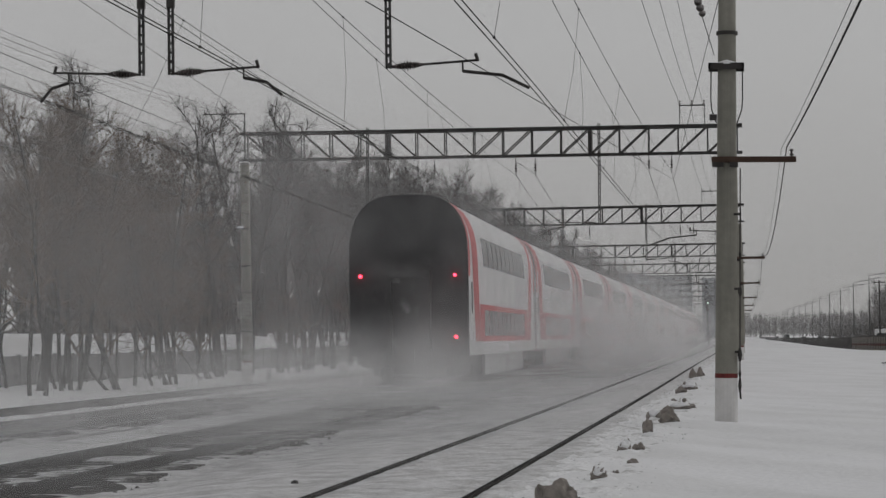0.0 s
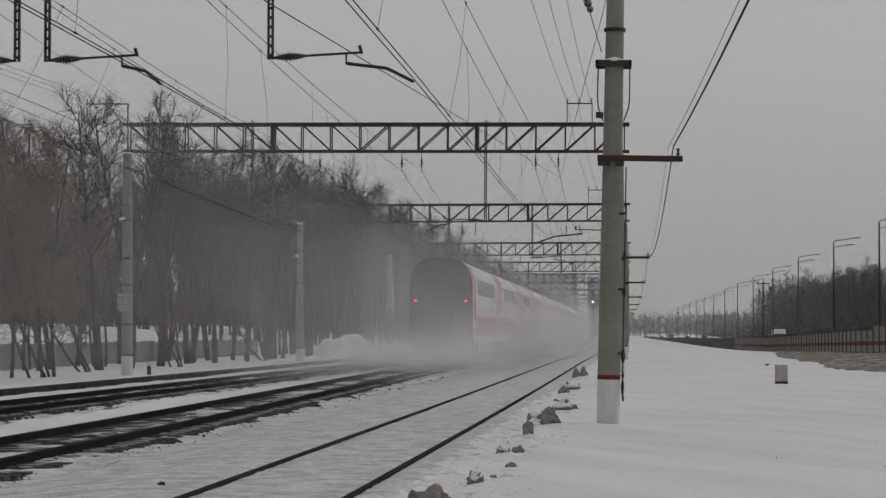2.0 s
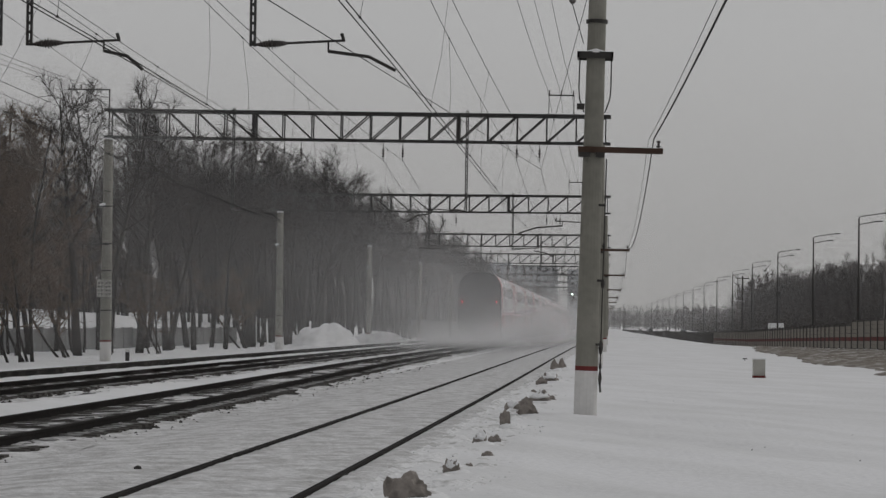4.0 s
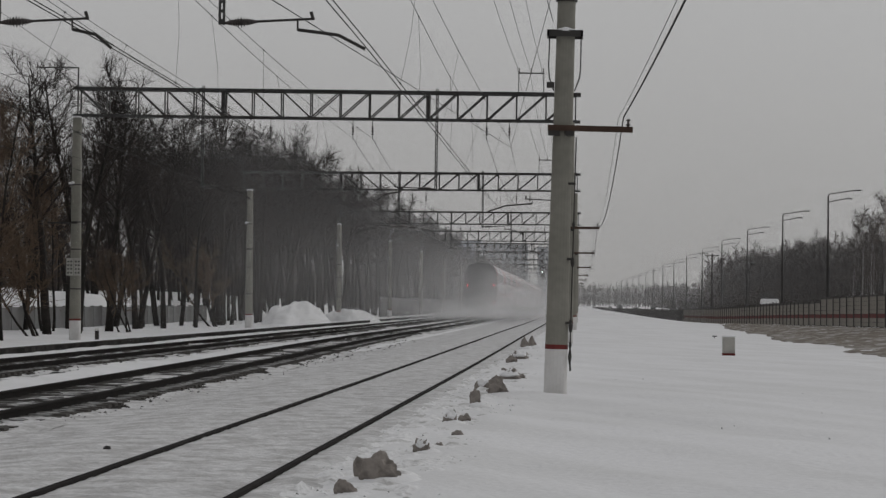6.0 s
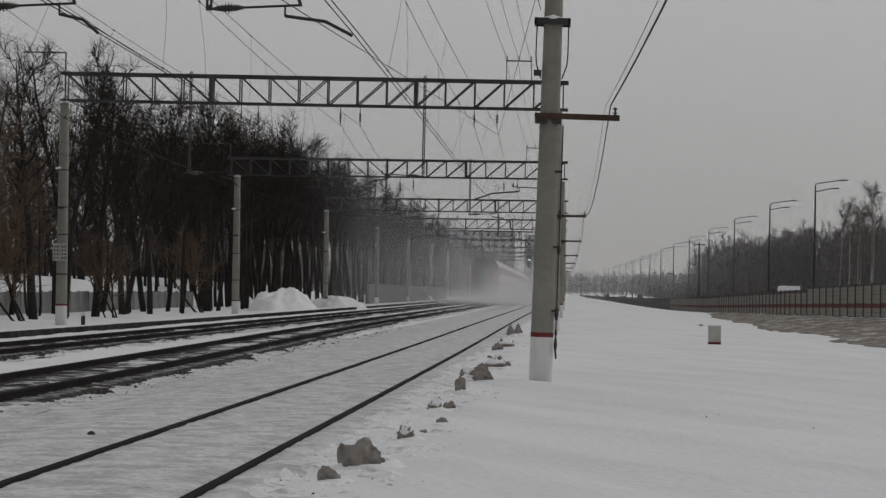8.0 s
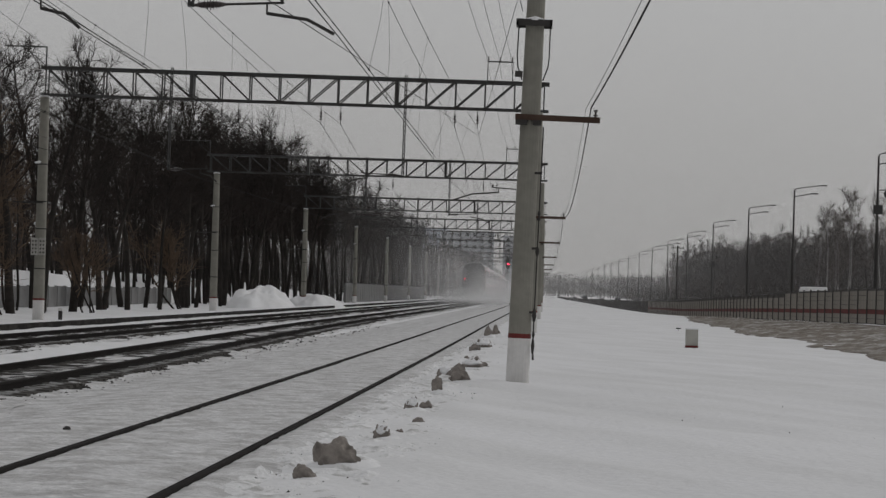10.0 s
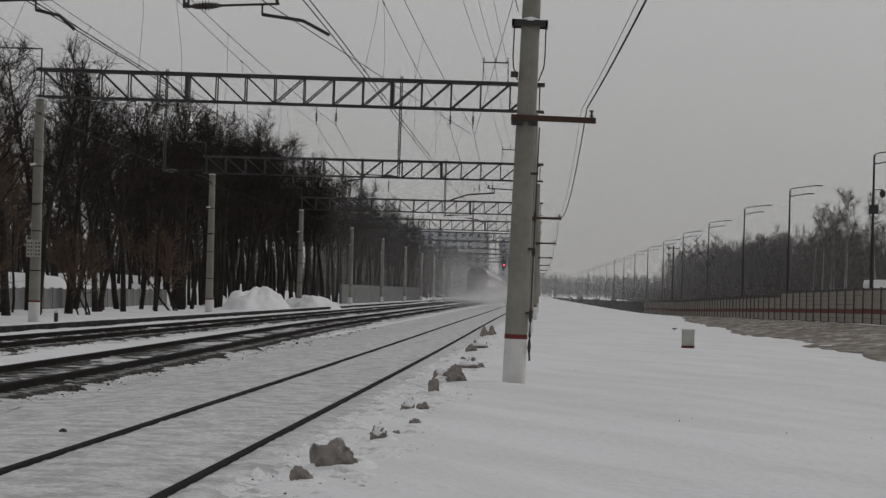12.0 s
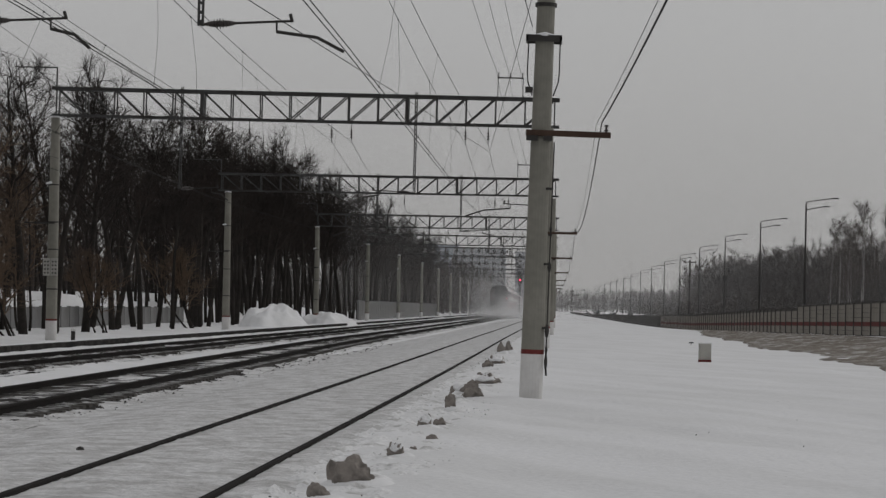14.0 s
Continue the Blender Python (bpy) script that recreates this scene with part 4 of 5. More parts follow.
# ---- trees ----
def grow_tree(seed, height, spread, trunk_r, limbs=11, boughs=7, twigs=8, low=0.25, forks=1, lean=0.0, thick=1.0):
    """A leafless tree: tapered trunk, limbs, boughs and twigs. Returns trunk and crown shapes."""
    r = random.Random(seed)
    trunk, crown = Shape(), Shape()

    def shoot(start, way, length, r0, r1, segs, sides, shape, up=0.15, wob=0.16):
        pts, p, d = [start], Vector(start), Vector(way).normalized()
        for i in range(segs):
            d = (d + Vector((r.gauss(0, wob), r.gauss(0, wob), r.gauss(0, wob) + up))).normalized()
            p = p + d * length / segs
            pts.append(p.copy())
        shape.tube(pts, [r0 + (r1 - r0) * i / segs for i in range(segs + 1)], sides, False)
        return pts

    for f in range(forks):
        base = Vector((r.gauss(0, 0.35), r.gauss(0, 0.35), -0.3)) if forks > 1 else Vector((0, 0, -0.3))
        h = height * (r.uniform(0.8, 1.0) if f else 1.0)
        stem = shoot(base, (r.gauss(lean, 0.07 * forks), r.gauss(0, 0.07 * forks), 1), h * 0.93, trunk_r, 0.03, 9, 8, trunk, 0.1, 0.05)
        for i in range(limbs):
            t = low + (0.97 - low) * (i + r.random()) / limbs
            k = t * (len(stem) - 1)
            j = min(int(k), len(stem) - 2)
            p = stem[j].lerp(stem[j + 1], k - j)
            w = r.uniform(0, 2 * math.pi)
            ln = spread * (1.15 - 0.75 * t) * r.uniform(0.7, 1.15)
            lr = trunk_r * (1 - t) * 0.42 + 0.018
            limb = shoot(p, (math.cos(w), math.sin(w), r.uniform(0.45, 1.3)), ln, lr, 0.012, 5, 5, crown, 0.16, 0.17)
            for b in range(boughs):
                kb = (0.2 + 0.8 * (b + r.random()) / boughs) * (len(limb) - 1)
                jb = min(int(kb), len(limb) - 2)
                q = limb[jb].lerp(limb[jb + 1], kb - jb)
                d = (limb[jb + 1] - limb[jb]).normalized()
                bw = d + Vector((r.gauss(0, 0.75), r.gauss(0, 0.75), r.gauss(0.15, 0.5)))
                bl = ln * r.uniform(0.25, 0.5)
                bough = shoot(q, bw, bl, 0.018 * thick, 0.007 * thick, 2, 3, crown, 0.1, 0.2)
                for g in range(twigs):
                    kt = r.uniform(0.15, 1) * (len(bough) - 1)
                    jt = min(int(kt), len(bough) - 2)
                    s = bough[jt].lerp(bough[jt + 1], kt - jt)
                    td = (bough[jt + 1] - bough[jt]).normalized() + Vector((r.gauss(0, 0.8), r.gauss(0, 0.8), r.gauss(0.1, 0.6)))
                    shoot(s, td, r.uniform(0.35, 0.95), 0.010 * thick, 0.004 * thick, 1, 3, crown, 0.06, 0.2)
    return trunk, crown


def tree_thing(name, label, seed, bark, twig, group, **kw):
    t = thing(name, label, "tree", group)
    trunk, crown = grow_tree(seed, **kw)
    part("trunk", trunk, bark, t, smooth=True)
    part("crown", crown, twig, t, "leafless crown of thin twigs")
    return t


def put_trees(models, spots):
    used = set()
    for i, (k, x, y, z, turn, size) in enumerate(spots):
        m = pose(x, y, z, 0, 0, turn) @ Matrix.Diagonal((size, size, size, 1))
        if k not in used:
            used.add(k)
            models[k].matrix_basis = m
        else:
            o = copy_thing(models[k], Matrix())
            o.matrix_basis = m


dark_models = [tree_thing("bare_tree", "tall dark leafless deciduous tree in the snow beside the railway", 100 + i, BARK, TWIG, "trees along the railway",
                          height=12.8, spread=3.5, trunk_r=0.14 + 0.04 * (i % 3), limbs=20, boughs=8, twigs=6, low=0.44) for i in range(5)]
brown_models = [tree_thing("bare_tree", "slender leafless tree with reddish-brown fine twigs beside the railway", 300 + i, BARK, BROWN_TWIG, "trees along the railway",
                           height=10.5, spread=3.4, trunk_r=0.085, limbs=15, boughs=8, twigs=8, low=0.34, forks=1 + i, lean=0.08) for i in range(2)]
wood_models = [tree_thing("bare_tree", "dark leafless forest tree behind the road", 400 + i, BARK, WOOD_TWIG, "forest trees behind the road",
                          height=14.6, spread=4.6, trunk_r=0.14, limbs=20, boughs=9, twigs=7, low=0.08, thick=1.5) for i in range(3)]
birch_models = [tree_thing("birch", "leafless birch with pale trunk and fine drooping twigs", 500 + i, BIRCH_BARK, BIRCH_TWIG, "birches by the road",
                           height=16, spread=3.8, trunk_r=0.10, limbs=17, boughs=8, twigs=8, low=0.3, thick=1.3) for i in range(2)]
rt = random.Random(21)
spots, browns = [], []
y = 112.0
while y < 475:
    for row in range((1 if rt.random() < 0.75 else 2) if y < 178 else (3 if y < 270 else 2)):
        x = -23.4 - row * 3.6 - rt.uniform(0, 2.4) + bend(y)
        big = 1.0 + max(0, min(1, (y - 115) / 110)) * 0.16
        spots.append((rt.randrange(5), x, y + rt.uniform(-1, 1), -0.1, rt.uniform(0, 360), rt.uniform(0.86, 1.1) * big))
    y += rt.uniform(2.6, 4.4) if y < 270 else rt.uniform(5, 9)
for y in (80, 84, 88, 92, 96, 100, 105, 109, 114, 119, 125, 132, 140):
    spots.append((rt.randrange(5), -25.0 - rt.uniform(0, 11), y, -0.1, rt.uniform(0, 360), rt.uniform(0.8, 1.0)))
for y in (76, 78, 80, 82, 85, 88, 91, 94, 97, 100, 104, 108, 112, 118):
    browns.append((rt.randrange(2), -22.6 - rt.uniform(0, 6.0), y + rt.uniform(-1, 1), -0.1, rt.uniform(0, 360), rt.uniform(0.75, 1.05)))
for i in range(34):
    y = 132 + 3.4 * i
    spots.append((rt.randrange(5), -31.0 - rt.uniform(0, 12), y + rt.uniform(-2, 2), -0.1, rt.uniform(0, 360), rt.uniform(0.78, 1.0)))
shrub_models = [tree_thing("shrub", "leaning many-stemmed leafless shrub in the snow", 600 + i, BARK, BROWN_TWIG, "shrubs along the railway",
                           height=5.5, spread=2.4, trunk_r=0.06, limbs=9, boughs=6, twigs=5, low=0.3, forks=4, lean=-0.35) for i in range(2)]
put_trees(shrub_models, [(i % 2, -22.2 - rt.uniform(0, 2.0), y, -0.1, rt.uniform(-40, 40), rt.uniform(0.7, 1.1)) for i, y in enumerate((82, 92, 104, 121, 150))])
put_trees(dark_models, spots)
put_trees(brown_models, browns)
woods = []
for i in range(150):
    k = i / 149
    yy = 325 + 260 * k ** 1.1
    base = 47 - 17 * k
    woods.append((rt.randrange(3), base + 18 * rt.random() ** 1.5, yy + rt.uniform(-6, 6), along(yy, ROADSIDE) - 0.2, rt.uniform(0, 360), rt.uniform(0.8, 1.1)))
put_trees(wood_models, woods)
put_trees(birch_models, [(i % 2, 36.5 + rt.uniform(-2, 3.5), 296 + 6.5 * i, along(296 + 6.5 * i, ROADSIDE) - 0.1, rt.uniform(0, 360), rt.uniform(0.85, 1.08)) for i in range(8)])


def build_far_woods(name, x0, x1, y0, y1, count, h0, h1, seed, label):
    """Distant trees, too small to pick apart."""
    r = random.Random(seed)
    s = Shape()
    for i in range(count):
        x, y, h = r.uniform(x0, x1), r.uniform(y0, y1), r.uniform(h0, h1)
        s.tube([(x, y, -0.3), (x + r.gauss(0, 0.3), y, h)], [0.2, 0.06], 4, False)
        for j in range(24):
            z = h * r.uniform(0.1, 0.97)
            w, l = r.uniform(0, 6.28), (1.15 - z / h * 0.8) * h * r.uniform(0.1, 0.26)
            s.tube([(x, y, z), (x + math.cos(w) * l, y + math.sin(w) * l, z + l * r.uniform(0.2, 1.4))], [0.13, 0.05], 3, False)
    tagged(part(name, s, WOOD_TWIG), label, "woods", kind="stuff")


build_far_woods("far_woods", -70, 60, 1450, 1600, 420, 9, 15, 1, "distant bare woods along the horizon")
build_far_woods("far_woods", 30, 130, 980, 1300, 1300, 5, 11, 2, "distant bare woods behind the road")
build_far_woods("far_woods", -64, -45, 150, 400, 230, 7, 11, 7, "bare trees farther back beside the railway")
build_far_woods("far_woods", -90, -26, 480, 760, 420, 8, 14, 3, "bare woods beside the far railway")
build_far_woods("far_woods", -52, -25, 600, 900, 420, 9, 15, 8, "bare woods where the line bends away")
build_far_woods("far_woods", 27, 44, 400, 900, 520, 2.0, 4.5, 9, "low bare bushes beside the far road")
build_far_woods("far_woods", 64, 120, 360, 600, 420, 10, 15, 6, "dense bare woods behind the roadside trees")
build_far_woods("far_woods", 34, 70, 560, 800, 160, 9, 17, 4, "bare woods beside the far road")


# ---- left of the railway ----
def build_slab_wall(x, y0, y1, z0, z1, step, label, name="slab_fence"):
    w = thing(name, label, "fence")
    n = int((y1 - y0) / step)
    slab = Shape().quad_box(-0.06, 0.02, z0, 0.06, step - 0.1, z1).mesh("slab", WALL_GREY)
    post = Shape().quad_box(-0.1, -0.1, z0, 0.1, 0.02, z1 + 0.06).mesh("post", WALL_GREY)
    for i in range(n):
        y = y0 + i * step
        part("slab", slab, None, w, at=pose(x + bend(y), y, rng.uniform(-0.03, 0.03)))
        part("post", post, None, w, at=pose(x + bend(y), y, 0))


build_slab_wall(-29.5, 92, 190, -0.5, 1.1, 2.6, "low grey concrete slab fence behind the trees", "slab_fence")
build_slab_wall(-21.9, 262, 445, -0.5, 2.0, 3.0, "tall grey concrete slab fence beside the railway", "slab_fence")


def build_mound(name, x, y, rx, ry, h, seed, label, mat=SNOW):
    """A ploughed heap with an uneven crest."""
    n, m = 64, 24
    verts = []
    for j in range(m + 1):
        q = j / m
        for i in range(n):
            a = 2 * math.pi * i / n
            k = 1 + 0.22 * noise.noise((math.cos(a) * 1.3 + seed, math.sin(a) * 1.3, 0))
            px_, py_ = math.cos(a) * q * k, math.sin(a) * q * k
            z = h * max(0, 1 - q ** 2.6) ** 0.9 * (1 + 0.4 * noise.noise((px_ * 2.2 + seed, py_ * 2.2, 2))) + 0.13 * h * noise.noise((px_ * 5, py_ * 5, seed)) + 0.05 * h * noise.noise((px_ * 13, py_ * 13, seed))
            verts.append((x + rx * px_, y + ry * py_, -0.2 + z))
    faces = [(j * n + i, j * n + (i + 1) % n, (j + 1) * n + (i + 1) % n, (j + 1) * n + i) for j in range(m) for i in range(n)]
    s = Shape()
    s.v, s.f = verts, faces
    tagged(part(name, s, mat, smooth=True), label, "snow heap", "snow heaps")


build_mound("snow_mound", -20.8, 172, 2.5, 6.0, 1.45, 1.0, "ploughed heap of clean snow beside the mast")
build_mound("snow_mound", -20.0, 203, 2.5, 6.0, 0.95, 5.0, "smaller rounded heap of ploughed snow")
build_mound("snow_mound", -35.0, 185, 4.6, 175.0, 2.1, 9.0, "long snow bank behind the slab fence")
for i in range(5):
    build_mound("snow_mound", -24.5 - 0.4 * i, 300 + 37 * i, 2.0, 8.0, 1.2, 11.0 + i, "snow heap behind the far fence")

sign = thing("notice_plate", "two pale notice plates with dark marks fixed on a mast", "sign", at=pose(LEFT_X - 0.35, 96.80, 2.48))
for dx in (0.0, 0.31):
    pl = part("plate", Shape().quad_box(dx, -0.03, 0, dx + 0.28, 0.0, 0.70), BOX_WHITE, sign, bevel=0.008)
    for r_ in range(4):
        for c_ in range(2):
            part("mark", Shape().quad_box(0.05 + c_ * 0.12 + dx, -0.036, 0.08 + r_ * 0.15, 0.11 + c_ * 0.12 + dx, -0.031, 0.15 + r_ * 0.15), DARK_STEEL, pl)
marker = thing("marker_post", "short dark marker post with a white cap in the snow", "post", at=pose(-18.9, 93, -0.1))
part("stake", Shape().quad_box(-0.07, -0.07, -0.3, 0.07, 0.07, 0.42), DARK_STEEL, marker, bevel=0.01)
part("cap", Shape().quad_box(-0.075, -0.075, 0.42, 0.075, 0.075, 0.52), WHITEWASH, marker)
for gy in (97, 145, 203, 258):
    h = thing("mast_bracket", "thin dark cross arm on a far mast", "bracket", "mast cross arms", at=pose(LEFT_X + (0.4 if gy == 145 else 0) + bend(gy), gy - 0.22, 4.6))
    part("bar", Shape().quad_box(-1.15, -0.03, -0.03, 0.1, 0.03, 0.03), DARK_STEEL, h)
    part("pin", Shape().tube([(-1.05, 0, 0.03), (-1.05, 0, 0.16)], 0.03, 6), PORCELAIN, h)


# ---- right of the railway ----
def build_bank():
    ys = np.concatenate([np.arange(50, 200, 0.3), np.arange(200, 420, 3.0)])
    us = np.linspace(0, 1, 36)
    verts = []
    for y in ys:
        edge = 8.7 + 0.9 * noise.noise((y * 0.06, 0, 1)) + 0.5 * noise.noise((y * 0.3, 0, 4)) + 3.0 * glide(y, 130, 230)
        for u in us:
            x = edge + (along(y, FENCE_LINE) - 1.3 - bend(y) - edge) * u
            rough = min(1, u * 5, (1 - u) * 6)
            z = ground_height(x, y) + 0.03 + rough * (0.02 + 0.07 * noise.noise((x * 0.9, y * 0.5, 2)) + 0.06 * noise.noise((x * 2.6, y * 0.9, 6)) + 0.05 * noise.noise((x * 6, y * 4, 9)))
            if u == 0:
                z -= 0.25
            verts.append((x + bend(y), y, z))
    n = len(us)
    s = Shape()
    s.v = verts
    s.f = [(j * n + i, j * n + i + 1, (j + 1) * n + i + 1, (j + 1) * n + i) for j in range(len(ys) - 1) for i in range(n - 1)]
    tagged(part("earth_bank", s, EARTH, smooth=True), "rough brown earth bank with snow in its hollows", "embankment", kind="structure")


build_bank()


def build_road():
    s = Shape()
    line = [(along(y, FENCE_LINE) - 16.0, float(y), along(y, ROADSIDE) - 0.44) for y in list(np.arange(60, 700, 20.0)) + [1000.0, 1800.0]]
    s.sweep([(20.8, 0.30), (31.0, 0.30), (31.0, 0.50), (20.8, 0.50)], line)
    tagged(part("road", s, ASPHALT), "wet dark asphalt road behind the fence", "road", kind="structure")


build_road()


def build_fence():
    f = thing("fence", "slatted fence with dark posts and a red rail above the bank", "fence", kind="structure")
    step = 2.8
    post, slat = {}, {}
    for h in (1.85, 1.7, 1.6):
        post[h] = Shape().quad_box(-0.06, -0.045, -0.9, 0.03, 0.045, h).mesh("post", FENCE)
    slat = Shape().quad_box(0.0, 0.05, 0.0, 0.04, step - 0.05, 0.222).mesh("slat", BEIGE)
    back = {h: Shape().quad_box(0.06, 0.0, -0.4, 0.10, step, h - 0.07).mesh("backing", FENCE) for h in (1.85, 1.7, 1.6)}
    red = Shape().quad_box(-0.005, 0.05, 0.0, 0.04, step - 0.05, 0.22).mesh("red_rail", RED_SLAT)
    y, i = 104.0, 0
    while y < 900:
        h = 1.85 if y < 152 else 1.7 if y < 300 else 1.6
        zb = along(y, ROADSIDE)
        x = along(y, FENCE_LINE)
        tilt = math.degrees(math.atan2(x - along(y + step, FENCE_LINE), step))
        part("post", post[h], None, f, at=pose(x, y, zb + rng.uniform(-0.03, 0.03)))
        part("backing", back[h], None, f, at=pose(x, y, zb, 0, 0, tilt))
        if i < 75:
            for k in range(7 if h > 1.75 else 6):
                if k == 2:
                    part("red_rail", red, None, f, at=pose(x, y, zb + 0.51, 0, 0, tilt))
                else:
                    part("slat", slat, None, f, at=pose(x, y, zb + 0.04 + k * 0.235 + rng.uniform(-0.01, 0.01), 0, 0, tilt))
        y += step
        i += 1


build_fence()


def build_lamp():
    l = thing("street_lamp", "tall dark street lamp with two outreach arms", "street lamp", "street lamps along the road")
    part("pole", Shape().tube([(0, 0, -2.2), (0, 0, 5.2), (0, 0, 5.25), (0, 0, 9.9)], [0.13, 0.12, 0.085, 0.06], 10), DARK_STEEL, l)
    part("upper_arm", Shape().tube([(0, 0, 9.6), (0.05, 0, 10.0), (0.3, 0, 10.08), (2.1, 0, 10.35)], 0.035, 6), DARK_STEEL, l)
    part("lower_arm", Shape().tube([(0, 0, 9.35), (0.1, 0, 9.42), (1.4, 0, 9.68)], 0.035, 6), DARK_STEEL, l)
    part("upper_lantern", Shape().quad_box(2.0, -0.12, 10.30, 2.6, 0.12, 10.40), STEEL, l, bevel=0.03)
    part("lower_lantern", Shape().quad_box(1.3, -0.12, 9.63, 1.9, 0.12, 9.73), STEEL, l, bevel=0.03)
    return l


lamp = build_lamp()
LAMP_X = 19.4
lamp_y = [147, 196, 239.5, 289, 339, 390, 442, 495, 550, 608, 660, 715, 770, 830, 890, 955]
lamp.matrix_basis = pose(LAMP_X, lamp_y[0], 0.45)
lamps = [lamp]
for y in lamp_y[1:]:
    lamps.append(copy_thing(lamp, pose(LAMP_X + bend(y), y, 0.45, 0, 0, rng.uniform(-4, 4))))
for i, z in ((0, 7.6), (3, 6.0)):
    cm = part("traffic_camera", Shape().tube([(0.05, 0, z + 0.25), (0.55, 0, z + 0.28)], 0.03, 6), DARK_STEEL, lamps[i], "dome camera on an arm")
    part("dome", Shape().tube([(0.55, 0, z + 0.25), (0.55, 0, z + 0.1), (0.55, 0, z - 0.12), (0.55, 0, z - 0.2)], [0.1, 0.2, 0.16, 0.06], 10), STEEL, cm)
    part("box", Shape().quad_box(-0.25, -0.15, z - 1.2, 0.3, 0.12, z - 0.65), STEEL, lamps[i], "grey equipment box", bevel=0.02)
lp = thing("wooden_pole", "dark wooden power pole with a cross arm", "power pole", at=pose(17.6, 345, 0.4))
part("pole", Shape().tube([(0, 0, -2.0), (0, 0, 8.4)], [0.16, 0.11], 10), BARK, lp)
part("cross_arm", Shape().quad_box(-0.7, -0.06, 8.0, 0.9, 0.06, 8.14), BARK, lp)
for dx in (-0.6, 0.1, 0.8):
    part("pin_insulator", insulator_shape((dx, 0, 8.14), (dx, 0, 8.4), 2, 0.07), PORCELAIN, lp)

cab = thing("track_cabinet", "small white trackside cabinet on a dark red base in the snow", "cabinet", at=pose(4.41, 76.2, -0.03, 0, 0, 6))
part("body", Shape().quad_box(-0.18, -0.14, 0.06, 0.18, 0.14, 0.56), BOX_WHITE, cab, bevel=0.012)
part("lid", Shape().quad_box(-0.2, -0.16, 0.56, 0.2, 0.16, 0.60), SNOW, cab, "lid under a layer of snow", bevel=0.012)
part("door", Shape().quad_box(-0.15, -0.15, 0.15, 0.15, -0.138, 0.53), BOX_WHITE, cab)
part("base", Shape().quad_box(-0.185, -0.145, -0.2, 0.185, 0.145, 0.06), RED_PAINT, cab, "dark red base")
stick = thing("snow_stake", "small dark stake lying in the snow", "stake", at=pose(5.95, 114, -0.05))
part("rod", Shape().tube([(-0.11, 0, 0.12), (0.11, 0, 0.12)], 0.025, 6).tube([(0, 0, -0.1), (0, 0, 0.12)], 0.012, 6), DARK_STEEL, stick)


# ---- stones along the near track ----
def build_stone(x, y, w, h, seed):
    st = thing("boulder", "rough grey-brown boulder half buried in wind-packed snow", "boulder", "boulders along the near rail", at=pose(x, y, -0.06, 0, 0, seed * 47 % 70 - 35))
    for nm, mat, kw, kz, k0 in (("stone", ROCK, 1.0, 1.0, 0.0), ("snow_cap", SNOW, 0.86, 0.8, 0.2)):
        bm = bmesh.new()
        bmesh.ops.create_icosphere(bm, subdivisions=4, radius=1.0)
        for v in bm.verts:
            c = v.co
            k = 1 + 0.34 * noise.noise((c.x * 1.1 + seed * 3.1, c.y * 1.1, c.z * 1.1)) - 0.22 * abs(noise.noise((c.x * 1.9, c.y * 1.9 + seed, c.z * 1.9))) + 0.10 * noise.noise((c.x * 4, c.y * 4 + seed, c.z * 4)) + 0.06 * noise.noise((c.x * 9, c.y * 9 + seed, c.z * 9))
            if nm == "snow_cap":
                k = 1 + 0.25 * noise.noise((c.x * 1.3 + seed * 3.1, c.y * 1.3, c.z * 1.3))
            if nm == "stone":
                v.co = Vector((c.x * w * 0.55 * k, c.y * w * 0.5 * k, (c.z * 0.62 + 0.35) * h * k))
            else:
                v.co = Vector((c.x * w * 0.44 * k + w * 0.05, c.y * w * 0.44 * k - w * 0.02, (c.z * 0.34 + 0.62) * h * k)) if seed % 3 == 0 else Vector((c.x * w * 0.5 * k + w * 0.12, c.y * w * 0.3 * k - w * 0.36, (c.z * 0.22 + 0.04) * h * k))
        me = bpy.data.meshes.new(nm)
        bm.to_mesh(me)
        bm.free()
        me.materials.append(mat)
        me.polygons.foreach_set("use_smooth", [True] * len(me.polygons))
        part(nm, me, None, st)
    # drifted snow tail behind it
    build_tail(st, w, h, seed)


def build_tail(st, w, h, seed):
    bm = bmesh.new()
    bmesh.ops.create_icosphere(bm, subdivisions=3, radius=1.0)
    for v in bm.verts:
        c = v.co
        k = 1 + 0.2 * noise.noise((c.x * 1.5, c.y * 1.5, seed))
        v.co = Vector((c.x * w * 1.0 * k + w * 0.25, c.y * w * 1.1 * k + w * 0.2, c.z * h * 0.38 * k))
    me = bpy.data.meshes.new("snow_drift")
    bm.to_mesh(me)
    bm.free()
    me.materials.append(SNOW)
    me.polygons.foreach_set("use_smooth", [True] * len(me.polygons))
    part("snow_drift", me, None, st, "snow drifted against it")


